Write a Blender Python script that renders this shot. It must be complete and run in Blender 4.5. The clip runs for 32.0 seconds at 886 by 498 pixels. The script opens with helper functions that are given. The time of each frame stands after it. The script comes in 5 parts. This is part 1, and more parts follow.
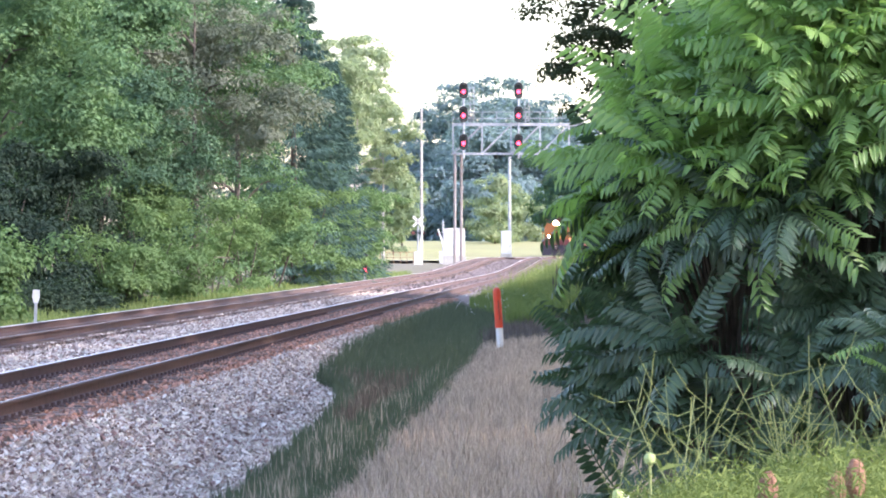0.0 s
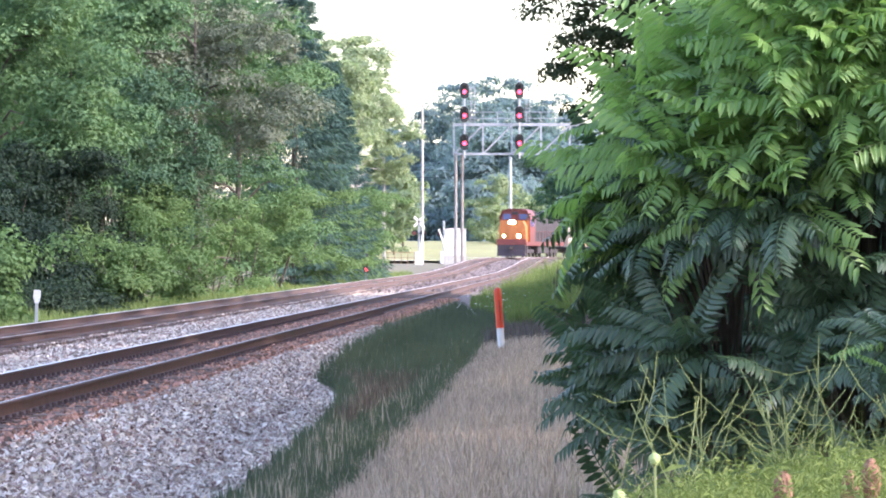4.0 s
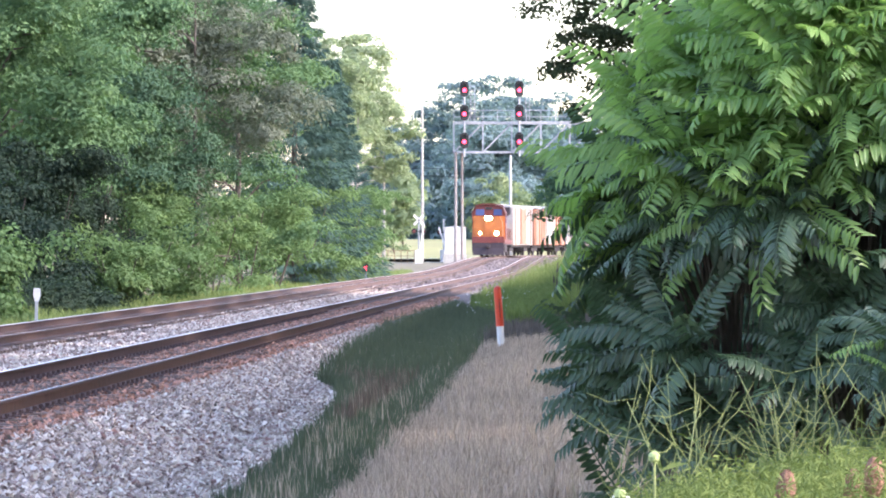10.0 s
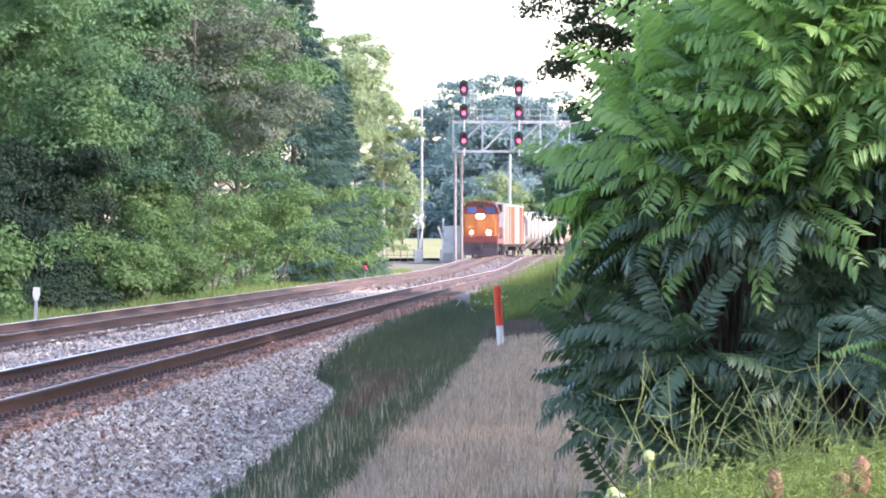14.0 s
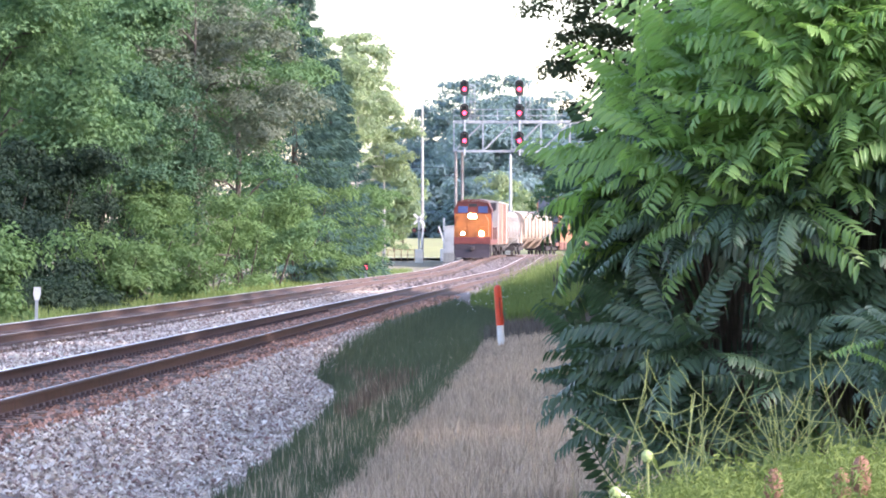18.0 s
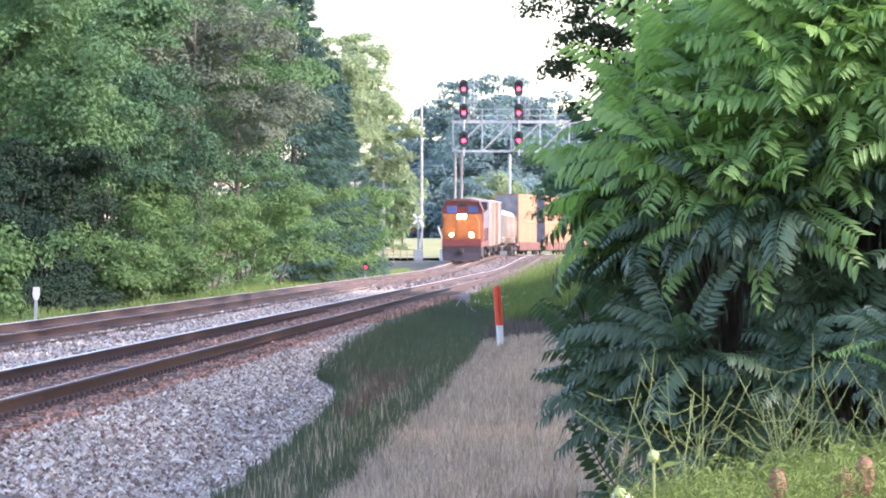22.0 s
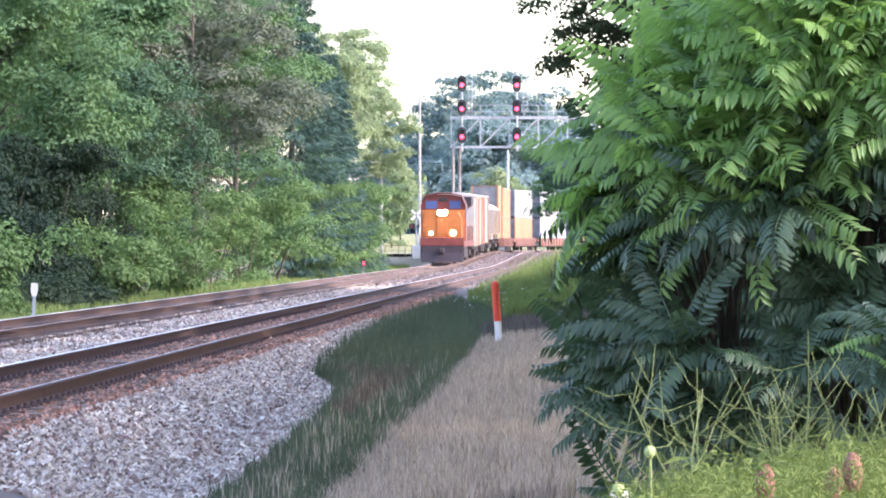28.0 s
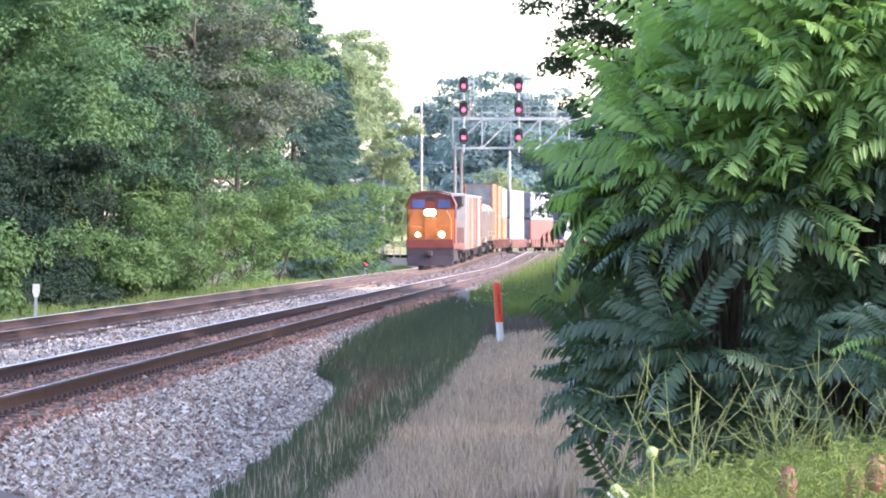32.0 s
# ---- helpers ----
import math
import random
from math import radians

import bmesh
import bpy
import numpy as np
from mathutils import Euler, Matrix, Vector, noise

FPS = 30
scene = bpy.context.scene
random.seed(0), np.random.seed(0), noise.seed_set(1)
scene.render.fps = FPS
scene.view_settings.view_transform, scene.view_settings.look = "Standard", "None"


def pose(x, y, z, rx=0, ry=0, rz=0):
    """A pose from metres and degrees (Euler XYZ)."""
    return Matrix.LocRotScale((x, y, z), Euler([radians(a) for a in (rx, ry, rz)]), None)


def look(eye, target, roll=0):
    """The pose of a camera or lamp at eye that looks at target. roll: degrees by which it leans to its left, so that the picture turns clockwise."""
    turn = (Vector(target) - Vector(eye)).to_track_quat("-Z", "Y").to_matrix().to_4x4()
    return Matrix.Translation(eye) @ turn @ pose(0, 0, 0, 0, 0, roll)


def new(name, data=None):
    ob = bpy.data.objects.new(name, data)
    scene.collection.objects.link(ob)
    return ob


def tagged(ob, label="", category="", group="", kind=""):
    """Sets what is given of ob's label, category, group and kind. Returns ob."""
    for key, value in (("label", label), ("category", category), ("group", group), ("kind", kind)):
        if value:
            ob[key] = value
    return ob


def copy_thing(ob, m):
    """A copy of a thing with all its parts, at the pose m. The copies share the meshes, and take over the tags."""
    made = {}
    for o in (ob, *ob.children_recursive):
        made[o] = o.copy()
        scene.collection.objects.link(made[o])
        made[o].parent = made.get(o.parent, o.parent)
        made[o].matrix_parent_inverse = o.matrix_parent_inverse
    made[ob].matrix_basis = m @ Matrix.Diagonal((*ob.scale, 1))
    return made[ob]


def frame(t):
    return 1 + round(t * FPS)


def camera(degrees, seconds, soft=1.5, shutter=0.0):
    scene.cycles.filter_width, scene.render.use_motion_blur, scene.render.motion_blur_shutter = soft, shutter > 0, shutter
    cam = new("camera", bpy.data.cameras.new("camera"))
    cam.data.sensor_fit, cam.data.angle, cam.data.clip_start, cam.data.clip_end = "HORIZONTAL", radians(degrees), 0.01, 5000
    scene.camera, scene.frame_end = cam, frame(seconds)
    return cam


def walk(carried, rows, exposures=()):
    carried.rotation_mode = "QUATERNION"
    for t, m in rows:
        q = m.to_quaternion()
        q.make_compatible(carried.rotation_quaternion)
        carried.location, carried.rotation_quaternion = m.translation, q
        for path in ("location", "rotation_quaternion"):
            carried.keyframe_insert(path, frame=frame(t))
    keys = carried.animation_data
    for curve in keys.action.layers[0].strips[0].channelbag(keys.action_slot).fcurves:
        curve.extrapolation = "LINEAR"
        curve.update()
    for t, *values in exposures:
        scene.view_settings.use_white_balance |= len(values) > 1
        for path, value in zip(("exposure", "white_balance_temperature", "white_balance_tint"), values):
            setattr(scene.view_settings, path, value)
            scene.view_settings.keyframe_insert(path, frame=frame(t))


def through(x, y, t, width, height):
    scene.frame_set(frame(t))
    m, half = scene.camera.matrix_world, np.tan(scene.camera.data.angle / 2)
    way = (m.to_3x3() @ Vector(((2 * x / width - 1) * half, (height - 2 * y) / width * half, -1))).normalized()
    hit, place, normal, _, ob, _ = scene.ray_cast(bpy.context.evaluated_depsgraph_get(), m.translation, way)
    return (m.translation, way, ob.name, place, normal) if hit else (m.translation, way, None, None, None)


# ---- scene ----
# Metres; y runs along the view, z = 0 is the rail head abreast of the camera.
EYE = Vector((0.0, 0.0, 1.6))
LENS = 8000.0  # distance of the aim points below
cam = camera(2 * math.degrees(math.atan(784 / LENS)), 32.0, soft=1.9)
# seconds, aim to the side and up at the lens distance: a held camera that sinks and shakes a little
AIM = [
    (0.0, 0.2, -1.2), (0.5, -1.2, -1.0), (1.0, -1.3, -0.9), (1.5, -1.2, -1.2), (2.0, -0.3, -1.0), (2.5, -0.4, -1.3),
    (3.0, -1.4, -1.0), (3.5, -1.6, -0.7), (5.5, -0.3, -2.5), (6.0, -1.4, -2.3), (6.5, -0.1, -2.7), (7.0, -1.3, -2.6),
    (7.5, -0.3, -2.4), (8.0, -0.1, -3.9), (8.5, -0.2, -3.9), (9.0, -0.3, -4.0), (9.5, -1.3, -2.6), (10.0, -1.2, -4.0),
    (10.5, 0.1, -2.6), (11.0, -1.2, -4.0), (11.5, -0.3, -4.0), (12.0, -0.1, -5.2), (12.5, 0.1, -5.5), (13.0, -0.0, -5.5),
    (13.5, -0.3, -5.5), (14.0, -0.3, -5.4), (14.5, -0.3, -5.4), (16.5, -1.4, -5.5), (17.0, -1.4, -5.6), (17.5, -1.6, -5.4),
    (18.0, -1.4, -5.7), (18.5, -0.3, -5.5), (19.0, -1.4, -6.7), (19.5, -1.4, -6.7), (20.0, -1.2, -7.0), (20.5, -0.1, -6.7),
    (21.0, -0.3, -6.7), (21.5, -0.1, -5.8), (22.0, -0.1, -5.8), (22.5, 1.5, -8.1), (23.0, 0.1, -8.6), (23.5, -0.2, -8.6),
    (24.0, -0.0, -7.2), (24.5, 1.2, -8.5), (25.0, 1.3, -9.9), (25.5, 1.2, -10.1), (27.5, 2.8, -11.3), (28.0, 3.2, -13.0),
    (28.5, 3.2, -13.2), (29.0, 1.9, -11.8), (29.5, 1.5, -11.4), (30.0, 0.0, -8.8), (30.5, 0.0, -10.0), (31.0, -0.1, -11.5),
    (31.5, 1.5, -11.7), (32.0, 0.1, -11.3),
]
walk(cam, [(t, look(EYE, EYE + Vector((ax, LENS, az)))) for t, ax, az in AIM], exposures=[(0.0, 2.28, 6400, 24), (32.0, 2.28, 6400, 24)])

# ---- light ----
world = bpy.data.worlds.new("sky")
scene.world = world
world.use_nodes = True
wn = world.node_tree.nodes
sky = wn.new("ShaderNodeTexSky")
sky.sky_type, sky.sun_disc = "NISHITA", False
SUN_WAY = Vector((0.82, -0.26, 0.52)).normalized()
sky.sun_elevation = math.asin(SUN_WAY.z)
sky.sun_rotation = math.atan2(SUN_WAY.x, SUN_WAY.y)
sky.air_density, sky.dust_density, sky.ozone_density = 1.0, 1.4, 0.4
wn["Background"].inputs["Strength"].default_value = 0.15
world.node_tree.links.new(sky.outputs[0], wn["Background"].inputs["Color"])
sun = new("sun", bpy.data.lights.new("sun", "SUN"))
sun.data.energy, sun.data.angle, sun.data.color = 1.5, radians(8.0), (1.0, 0.955, 0.91)
sun.matrix_world = look(SUN_WAY * 100, (0, 0, 0))


# ---- materials ----
def ramp(nt, fac, colours):
    n = nt.nodes.new("ShaderNodeValToRGB")
    els = n.color_ramp.elements
    while len(els) < len(colours):
        els.new(0.5)
    for i, c in enumerate(colours):
        els[i].position = i / max(1, len(colours) - 1)
        els[i].color = (*c, 1)
    nt.links.new(fac, n.inputs[0])
    return n.outputs[0]


def texture(nt, scale, detail=4.0, rough=0.6):
    co = nt.nodes.new("ShaderNodeTexCoord")
    n = nt.nodes.new("ShaderNodeTexNoise")
    n.inputs["Scale"].default_value, n.inputs["Detail"].default_value, n.inputs["Roughness"].default_value = scale, detail, rough
    nt.links.new(co.outputs["Object"], n.inputs["Vector"])
    return n.outputs[0]


def mixed(nt, fac, a, b, blend="MIX"):
    m = nt.nodes.new("ShaderNodeMix")
    m.data_type, m.blend_type = "RGBA", blend
    for sock, v in ((m.inputs[0], fac), (m.inputs[6], a), (m.inputs[7], b)):
        if isinstance(v, bpy.types.NodeSocket):
            nt.links.new(v, sock)
        elif isinstance(v, (int, float)):
            sock.default_value = v
        else:
            sock.default_value = (*v, 1)
    return m.outputs[2]


def material(name, colours, scale=8.0, rough=0.7, metal=0.0, bump=0.2, wear=None, wear_scale=1.5, spread=0.0, coarse=0.35):
    """Noise between the given colours at a fine and a coarse scale, with wear patches, relief and a shift from piece to piece."""
    m = bpy.data.materials.new(name)
    m.use_nodes = True
    nt = m.node_tree
    b = nt.nodes["Principled BSDF"]
    fine = texture(nt, scale)
    col = ramp(nt, fine, [colours[0], colours[0], *colours[1:], colours[-1]])
    big = texture(nt, scale * 0.12, 3.0)
    col = mixed(nt, coarse, col, ramp(nt, big, [(0.25,) * 3, (0.5,) * 3, (0.75,) * 3]), "OVERLAY")
    if wear:
        mask = ramp(nt, texture(nt, wear_scale, 6.0, 0.7), [(0,) * 3, (0,) * 3, (0.15,) * 3, (1,) * 3, (1,) * 3])
        col = mixed(nt, mask, col, wear)
    if spread:
        info = nt.nodes.new("ShaderNodeObjectInfo")
        geo = nt.nodes.new("ShaderNodeNewGeometry")
        add = nt.nodes.new("ShaderNodeMath")
        add.operation = "ADD"
        nt.links.new(info.outputs["Random"], add.inputs[0])
        nt.links.new(geo.outputs["Random Per Island"], add.inputs[1])
        half = nt.nodes.new("ShaderNodeMath")
        half.operation = "FRACT"
        nt.links.new(add.outputs[0], half.inputs[0])
        lo, hi = 0.5 - spread / 2, 0.5 + spread / 2
        col = mixed(nt, 1.0, col, ramp(nt, half.outputs[0], [(lo,) * 3, (hi,) * 3]), "OVERLAY")
    nt.links.new(col, b.inputs["Base Color"])
    b.inputs["Roughness"].default_value, b.inputs["Metallic"].default_value = rough, metal
    if bump:
        bp = nt.nodes.new("ShaderNodeBump")
        bp.inputs["Strength"].default_value = bump
        bp.inputs["Distance"].default_value = 0.02
        nt.links.new(fine, bp.inputs["Height"])
        nt.links.new(bp.outputs[0], b.inputs["Normal"])
    return m


def leafy(name, colours, through=0.38, rough=0.68, scale=0.6, gloss=0.14, patch=0.9):
    """Leaves: hue shifts from leaf to leaf and over the crown, part of the light passes through."""
    m = bpy.data.materials.new(name)
    m.use_nodes = True
    nt = m.node_tree
    b = nt.nodes["Principled BSDF"]
    geo = nt.nodes.new("ShaderNodeNewGeometry")
    big = texture(nt, scale, 3.0)
    info = nt.nodes.new("ShaderNodeObjectInfo")
    last = None
    for src, gain, base in ((big, patch, 0.4 - 0.5 * patch - 0.15 * (patch < 0.6)), (geo.outputs["Random Per Island"], 0.25 + 0.3 * (patch < 0.6), 0.0), (info.outputs["Random"], 0.2, 0.0)):
        add = nt.nodes.new("ShaderNodeMath")
        add.operation, add.inputs[1].default_value, add.inputs[2].default_value = "MULTIPLY_ADD", gain, base
        nt.links.new(src, add.inputs[0])
        if last:
            nt.links.new(last, add.inputs[2])
        last = add.outputs[0]
    col = ramp(nt, add.outputs[0], colours)
    nt.links.new(col, b.inputs["Base Color"])
    b.inputs["Roughness"].default_value = rough
    b.inputs["Specular IOR Level"].default_value = gloss
    tr = nt.nodes.new("ShaderNodeBsdfTranslucent")
    nt.links.new(mixed(nt, 1.0, col, (0.92, 1.0, 0.62), "MULTIPLY"), tr.inputs["Color"])
    mx = nt.nodes.new("ShaderNodeMixShader")
    mx.inputs[0].default_value = through
    nt.links.new(b.outputs[0], mx.inputs[1])
    nt.links.new(tr.outputs[0], mx.inputs[2])
    nt.links.new(mx.outputs[0], nt.nodes["Material Output"].inputs[0])
    return m


def glowing(name, colour, strength):
    m = bpy.data.materials.new(name)
    m.use_nodes = True
    b = m.node_tree.nodes["Principled BSDF"]
    b.inputs["Base Color"].default_value = (*colour, 1)
    b.inputs["Emission Color"].default_value = (*colour, 1)
    b.inputs["Emission Strength"].default_value = strength
    return m


M_SOIL = material("verge soil", [(0.10, 0.085, 0.06), (0.16, 0.14, 0.09), (0.09, 0.11, 0.05)], 3.0, 0.95, bump=0.6)
M_FIELD = material("sunlit meadow", [(0.19, 0.20, 0.075), (0.27, 0.27, 0.11), (0.23, 0.20, 0.10)], 0.4, 0.95, bump=0.3)
M_GRAVEL = material("ballast bed", [(0.13, 0.105, 0.092), (0.215, 0.175, 0.155), (0.17, 0.135, 0.116)], 14.0, 0.95, bump=1.0)
M_STONE = material("ballast stones", [(0.415, 0.342, 0.29), (0.575, 0.485, 0.415), (0.48, 0.397, 0.336)], 9.0, 0.95, bump=0.4, spread=0.72)
M_RUSTSTONE = material("rust-stained stones", [(0.33, 0.155, 0.10), (0.48, 0.25, 0.17), (0.43, 0.29, 0.22)], 9.0, 0.9, bump=0.4, spread=0.6)
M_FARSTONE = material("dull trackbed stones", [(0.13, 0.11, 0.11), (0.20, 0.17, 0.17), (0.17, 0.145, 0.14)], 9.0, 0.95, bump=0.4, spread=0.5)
M_RAIL = material("rusty rail steel", [(0.072, 0.043, 0.037), (0.118, 0.071, 0.06), (0.095, 0.065, 0.059)], 5.0, 0.75, 0.2, 0.3)
# Whitish base: the sky glint on the polished heads is put into the colour.
M_RAILTOP = material("polished rail head with whitened glint", [(0.72, 0.70, 0.68), (0.82, 0.80, 0.78)], 6.0, 0.55, 0.5, 0.05)
M_TIE = material("weathered sleeper", [(0.10, 0.07, 0.055), (0.20, 0.14, 0.11), (0.15, 0.12, 0.10)], 10.0, 0.9, bump=0.6, spread=0.4)
M_BARK = material("bark", [(0.06, 0.05, 0.042), (0.12, 0.10, 0.085)], 6.0, 0.95, bump=0.8)
M_PALEBARK = material("pale bark", [(0.30, 0.28, 0.25), (0.45, 0.43, 0.40)], 5.0, 0.9, bump=0.5)
M_GALV = material("galvanised steel", [(0.30, 0.32, 0.35), (0.41, 0.43, 0.46)], 3.0, 0.5, 0.3, 0.05)
M_CONCRETE = material("pale concrete", [(0.36, 0.35, 0.33), (0.46, 0.45, 0.42)], 6.0, 0.9, bump=0.3)
M_CABINET = material("weathered aluminium cabinet", [(0.60, 0.60, 0.60), (0.70, 0.70, 0.70)], 1.5, 0.5, 0.1, 0.05, wear=(0.45, 0.43, 0.40), wear_scale=0.9)
M_BLACK = material("black enamel", [(0.012, 0.012, 0.014), (0.03, 0.03, 0.032)], 4.0, 0.45, bump=0.05)
M_RED = glowing("red lens", (1.0, 0.035, 0.07), 3.0)
M_WHITE = material("white paint", [(0.72, 0.72, 0.71), (0.82, 0.82, 0.81)], 3.0, 0.55, bump=0.05, wear=(0.5, 0.48, 0.45), wear_scale=2.0)
M_ORANGEPOST = material("orange marker plastic", [(0.66, 0.042, 0.012), (0.76, 0.058, 0.016)], 5.0, 0.45, bump=0.05, wear=(0.55, 0.08, 0.035), wear_scale=4.0)

M_PETAL = material("white blossom", [(0.72, 0.72, 0.64), (0.82, 0.82, 0.76)], 40.0, 0.8, bump=0.5)
# Extra blue in the dark, mid, olive and brush leaves imitates distance haze.
LEAF_DARK = leafy("dark green leaves", [(0.022, 0.054, 0.042), (0.063, 0.125, 0.083), (0.125, 0.208, 0.108)])
LEAF_MID = leafy("green leaves", [(0.037, 0.083, 0.057), (0.092, 0.175, 0.093), (0.185, 0.29, 0.124)])
# Near-black leaf colour imitates the shaded hollows under the trees.
LEAF_SHADY = leafy("understorey leaves in painted shade", [(0.012, 0.026, 0.022), (0.028, 0.05, 0.036), (0.055, 0.085, 0.05)])
LEAF_OLIVE = leafy("olive leaves", [(0.1, 0.13, 0.103), (0.15, 0.18, 0.138), (0.225, 0.245, 0.19)])
LEAF_BRUSH = leafy("brush leaves", [(0.062, 0.118, 0.059), (0.12, 0.205, 0.087), (0.185, 0.275, 0.113)])
LEAF_SPRUCE = leafy("spruce needles", [(0.035, 0.075, 0.072), (0.06, 0.115, 0.105), (0.08, 0.14, 0.11)], 0.15)
# Leaf colour lightened to hold the sunlight on these pale trees.
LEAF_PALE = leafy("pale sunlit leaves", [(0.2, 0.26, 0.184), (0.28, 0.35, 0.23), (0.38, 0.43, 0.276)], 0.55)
# Pale blue of distance haze is put into the far wood's leaves.
LEAF_FAR = leafy("hazed blue-green leaves", [(0.17, 0.25, 0.305), (0.21, 0.295, 0.345), (0.25, 0.34, 0.37)], 0.55, 0.85, 0.25, 0.05, patch=0.35)
# Dark leaf colour stands for the tree's backlit side.
LEAF_LOCUST = leafy("small leaves darkened as backlit", [(0.02, 0.035, 0.02), (0.035, 0.055, 0.025), (0.06, 0.07, 0.03)], 0.15)
# Two tones of one leaf: shade low down and light above, in colour.
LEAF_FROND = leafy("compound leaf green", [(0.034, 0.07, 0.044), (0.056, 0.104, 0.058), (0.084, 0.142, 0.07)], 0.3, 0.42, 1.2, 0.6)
LEAF_LIT = leafy("lit compound leaf green", [(0.15, 0.27, 0.084), (0.225, 0.38, 0.118), (0.315, 0.48, 0.163)], 0.55, 0.42, 1.2, 0.7)
M_STEM = material("green stems", [(0.16, 0.20, 0.07), (0.25, 0.28, 0.10)], 20.0, 0.7, bump=0.1)
GRASS_TAN = leafy("dry grass", [(0.084, 0.063, 0.049), (0.335, 0.247, 0.197), (0.611, 0.47, 0.376), (0.79, 0.63, 0.497)], 0.2, 0.8, 2.5, patch=0.35)
# Dry grass darkened and greyed for the shade it stands in.
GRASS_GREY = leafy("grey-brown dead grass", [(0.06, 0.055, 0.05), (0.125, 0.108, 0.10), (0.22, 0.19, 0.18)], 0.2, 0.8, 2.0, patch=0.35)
GRASS_BROWN = leafy("reddish brown grass", [(0.09, 0.065, 0.05), (0.16, 0.115, 0.088), (0.25, 0.19, 0.15)], 0.2, 0.8, patch=0.35)
GRASS_DARK = leafy("dark grass", [(0.048, 0.072, 0.047), (0.085, 0.114, 0.07), (0.148, 0.172, 0.105)], 0.2, 0.7, patch=0.35)
GRASS_GREEN = leafy("green weeds", [(0.10, 0.15, 0.05), (0.165, 0.225, 0.075), (0.26, 0.31, 0.125)], 0.35, 0.7, patch=0.35)
GRASS_LIGHT = leafy("light green weeds", [(0.076, 0.112, 0.033), (0.116, 0.16, 0.047), (0.172, 0.22, 0.07)], 0.3, 0.7, patch=0.35)


# ---- building helpers ----
def mesh_of(name, verts, faces, mat, smooth=False):
    me = bpy.data.meshes.new(name)
    me.from_pydata(verts.tolist() if hasattr(verts, "tolist") else verts, [], faces.tolist() if hasattr(faces, "tolist") else faces)
    if mat:
        me.materials.append(mat)
    if smooth:
        me.polygons.foreach_set("use_smooth", [True] * len(me.polygons))
    return me


def part(name, bm, mat, parent=None, label="", smooth=False):
    """One mesh object out of a bmesh (or a ready mesh), under a thing or a part."""
    if isinstance(bm, bpy.types.Mesh):
        me = bm
    else:
        bmesh.ops.recalc_face_normals(bm, faces=bm.faces)
        me = bpy.data.meshes.new(name)
        bm.to_mesh(me)
        bm.free()
        me.materials.append(mat)
        if smooth:
            me.polygons.foreach_set("use_smooth", [True] * len(me.polygons))
    ob = new(name, me)
    ob.parent = parent
    if label:
        ob["label"] = label
    return ob


def empty(name, m, label, category, group="", kind=""):
    ob = new(name)
    ob.empty_display_size = 0.2
    ob.matrix_basis = m
    return tagged(ob, label, category, group, kind)


def box(bm, x0, x1, y0, y1, z0, z1, bevel=0.0):
    r = bmesh.ops.create_cube(bm, size=1.0, matrix=Matrix.LocRotScale(((x0 + x1) / 2, (y0 + y1) / 2, (z0 + z1) / 2), None, (x1 - x0, y1 - y0, z1 - z0)))
    if bevel:
        es = list({e for v in r["verts"] for e in v.link_edges})
        bmesh.ops.bevel(bm, geom=es, offset=bevel, segments=2, affect="EDGES", profile=0.6)
    return bm


def boxed(*a, bevel=0.0):
    return box(bmesh.new(), *a, bevel=bevel)


def rod(bm, a, b, r0, r1=None, sides=8):
    a, b = Vector(a), Vector(b)
    m = Matrix.Translation((a + b) / 2) @ (b - a).to_track_quat("Z", "Y").to_matrix().to_4x4()
    bmesh.ops.create_cone(bm, cap_ends=True, segments=sides, radius1=r0, radius2=r0 if r1 is None else r1, depth=(b - a).length, matrix=m)
    return bm


def tube(points, r0, r1, sides=6):
    """One skin round a bent line."""
    bm, prev = bmesh.new(), None
    pts = [Vector(p) for p in points]
    for i, p in enumerate(pts):
        d = (pts[min(i + 1, len(pts) - 1)] - pts[max(i - 1, 0)]).normalized()
        a = d.orthogonal().normalized()
        b = d.cross(a)
        r = r0 + (r1 - r0) * i / (len(pts) - 1)
        ring = [bm.verts.new(p + (a * math.cos(t) + b * math.sin(t)) * r) for t in [2 * math.pi * k / sides for k in range(sides)]]
        if prev:
            k0 = min(range(sides), key=lambda k: (ring[k].co - prev[0].co).length)
            for k in range(sides):
                bm.faces.new((prev[k], prev[(k + 1) % sides], ring[(k0 + k + 1) % sides], ring[(k0 + k) % sides]))
            ring = ring[k0:] + ring[:k0]
        else:
            bm.faces.new(ring)
        prev = ring
    bm.faces.new(prev)
    return bm


def rods(pairs, r, sides=6):
    bm = bmesh.new()
    for a, b in pairs:
        rod(bm, a, b, r, sides=sides)
    return bm


def extruded(outline, y0, y1, axis="y"):
    """A solid with the outline (u, z) drawn along y, or (u, z) = (y, z) drawn along x."""
    bm = bmesh.new()
    ends = []
    for d in (y0, y1):
        ends.append([bm.verts.new((u, d, z) if axis == "y" else (d, u, z)) for u, z in outline])
    n = len(outline)
    for i in range(n):
        bm.faces.new((ends[0][i], ends[0][(i + 1) % n], ends[1][(i + 1) % n], ends[1][i]))
    bm.faces.new(ends[0])
    bm.faces.new(ends[1][::-1])
    return bm


def unit(v):
    return v / np.maximum(np.linalg.norm(v, axis=-1, keepdims=True), 1e-9)


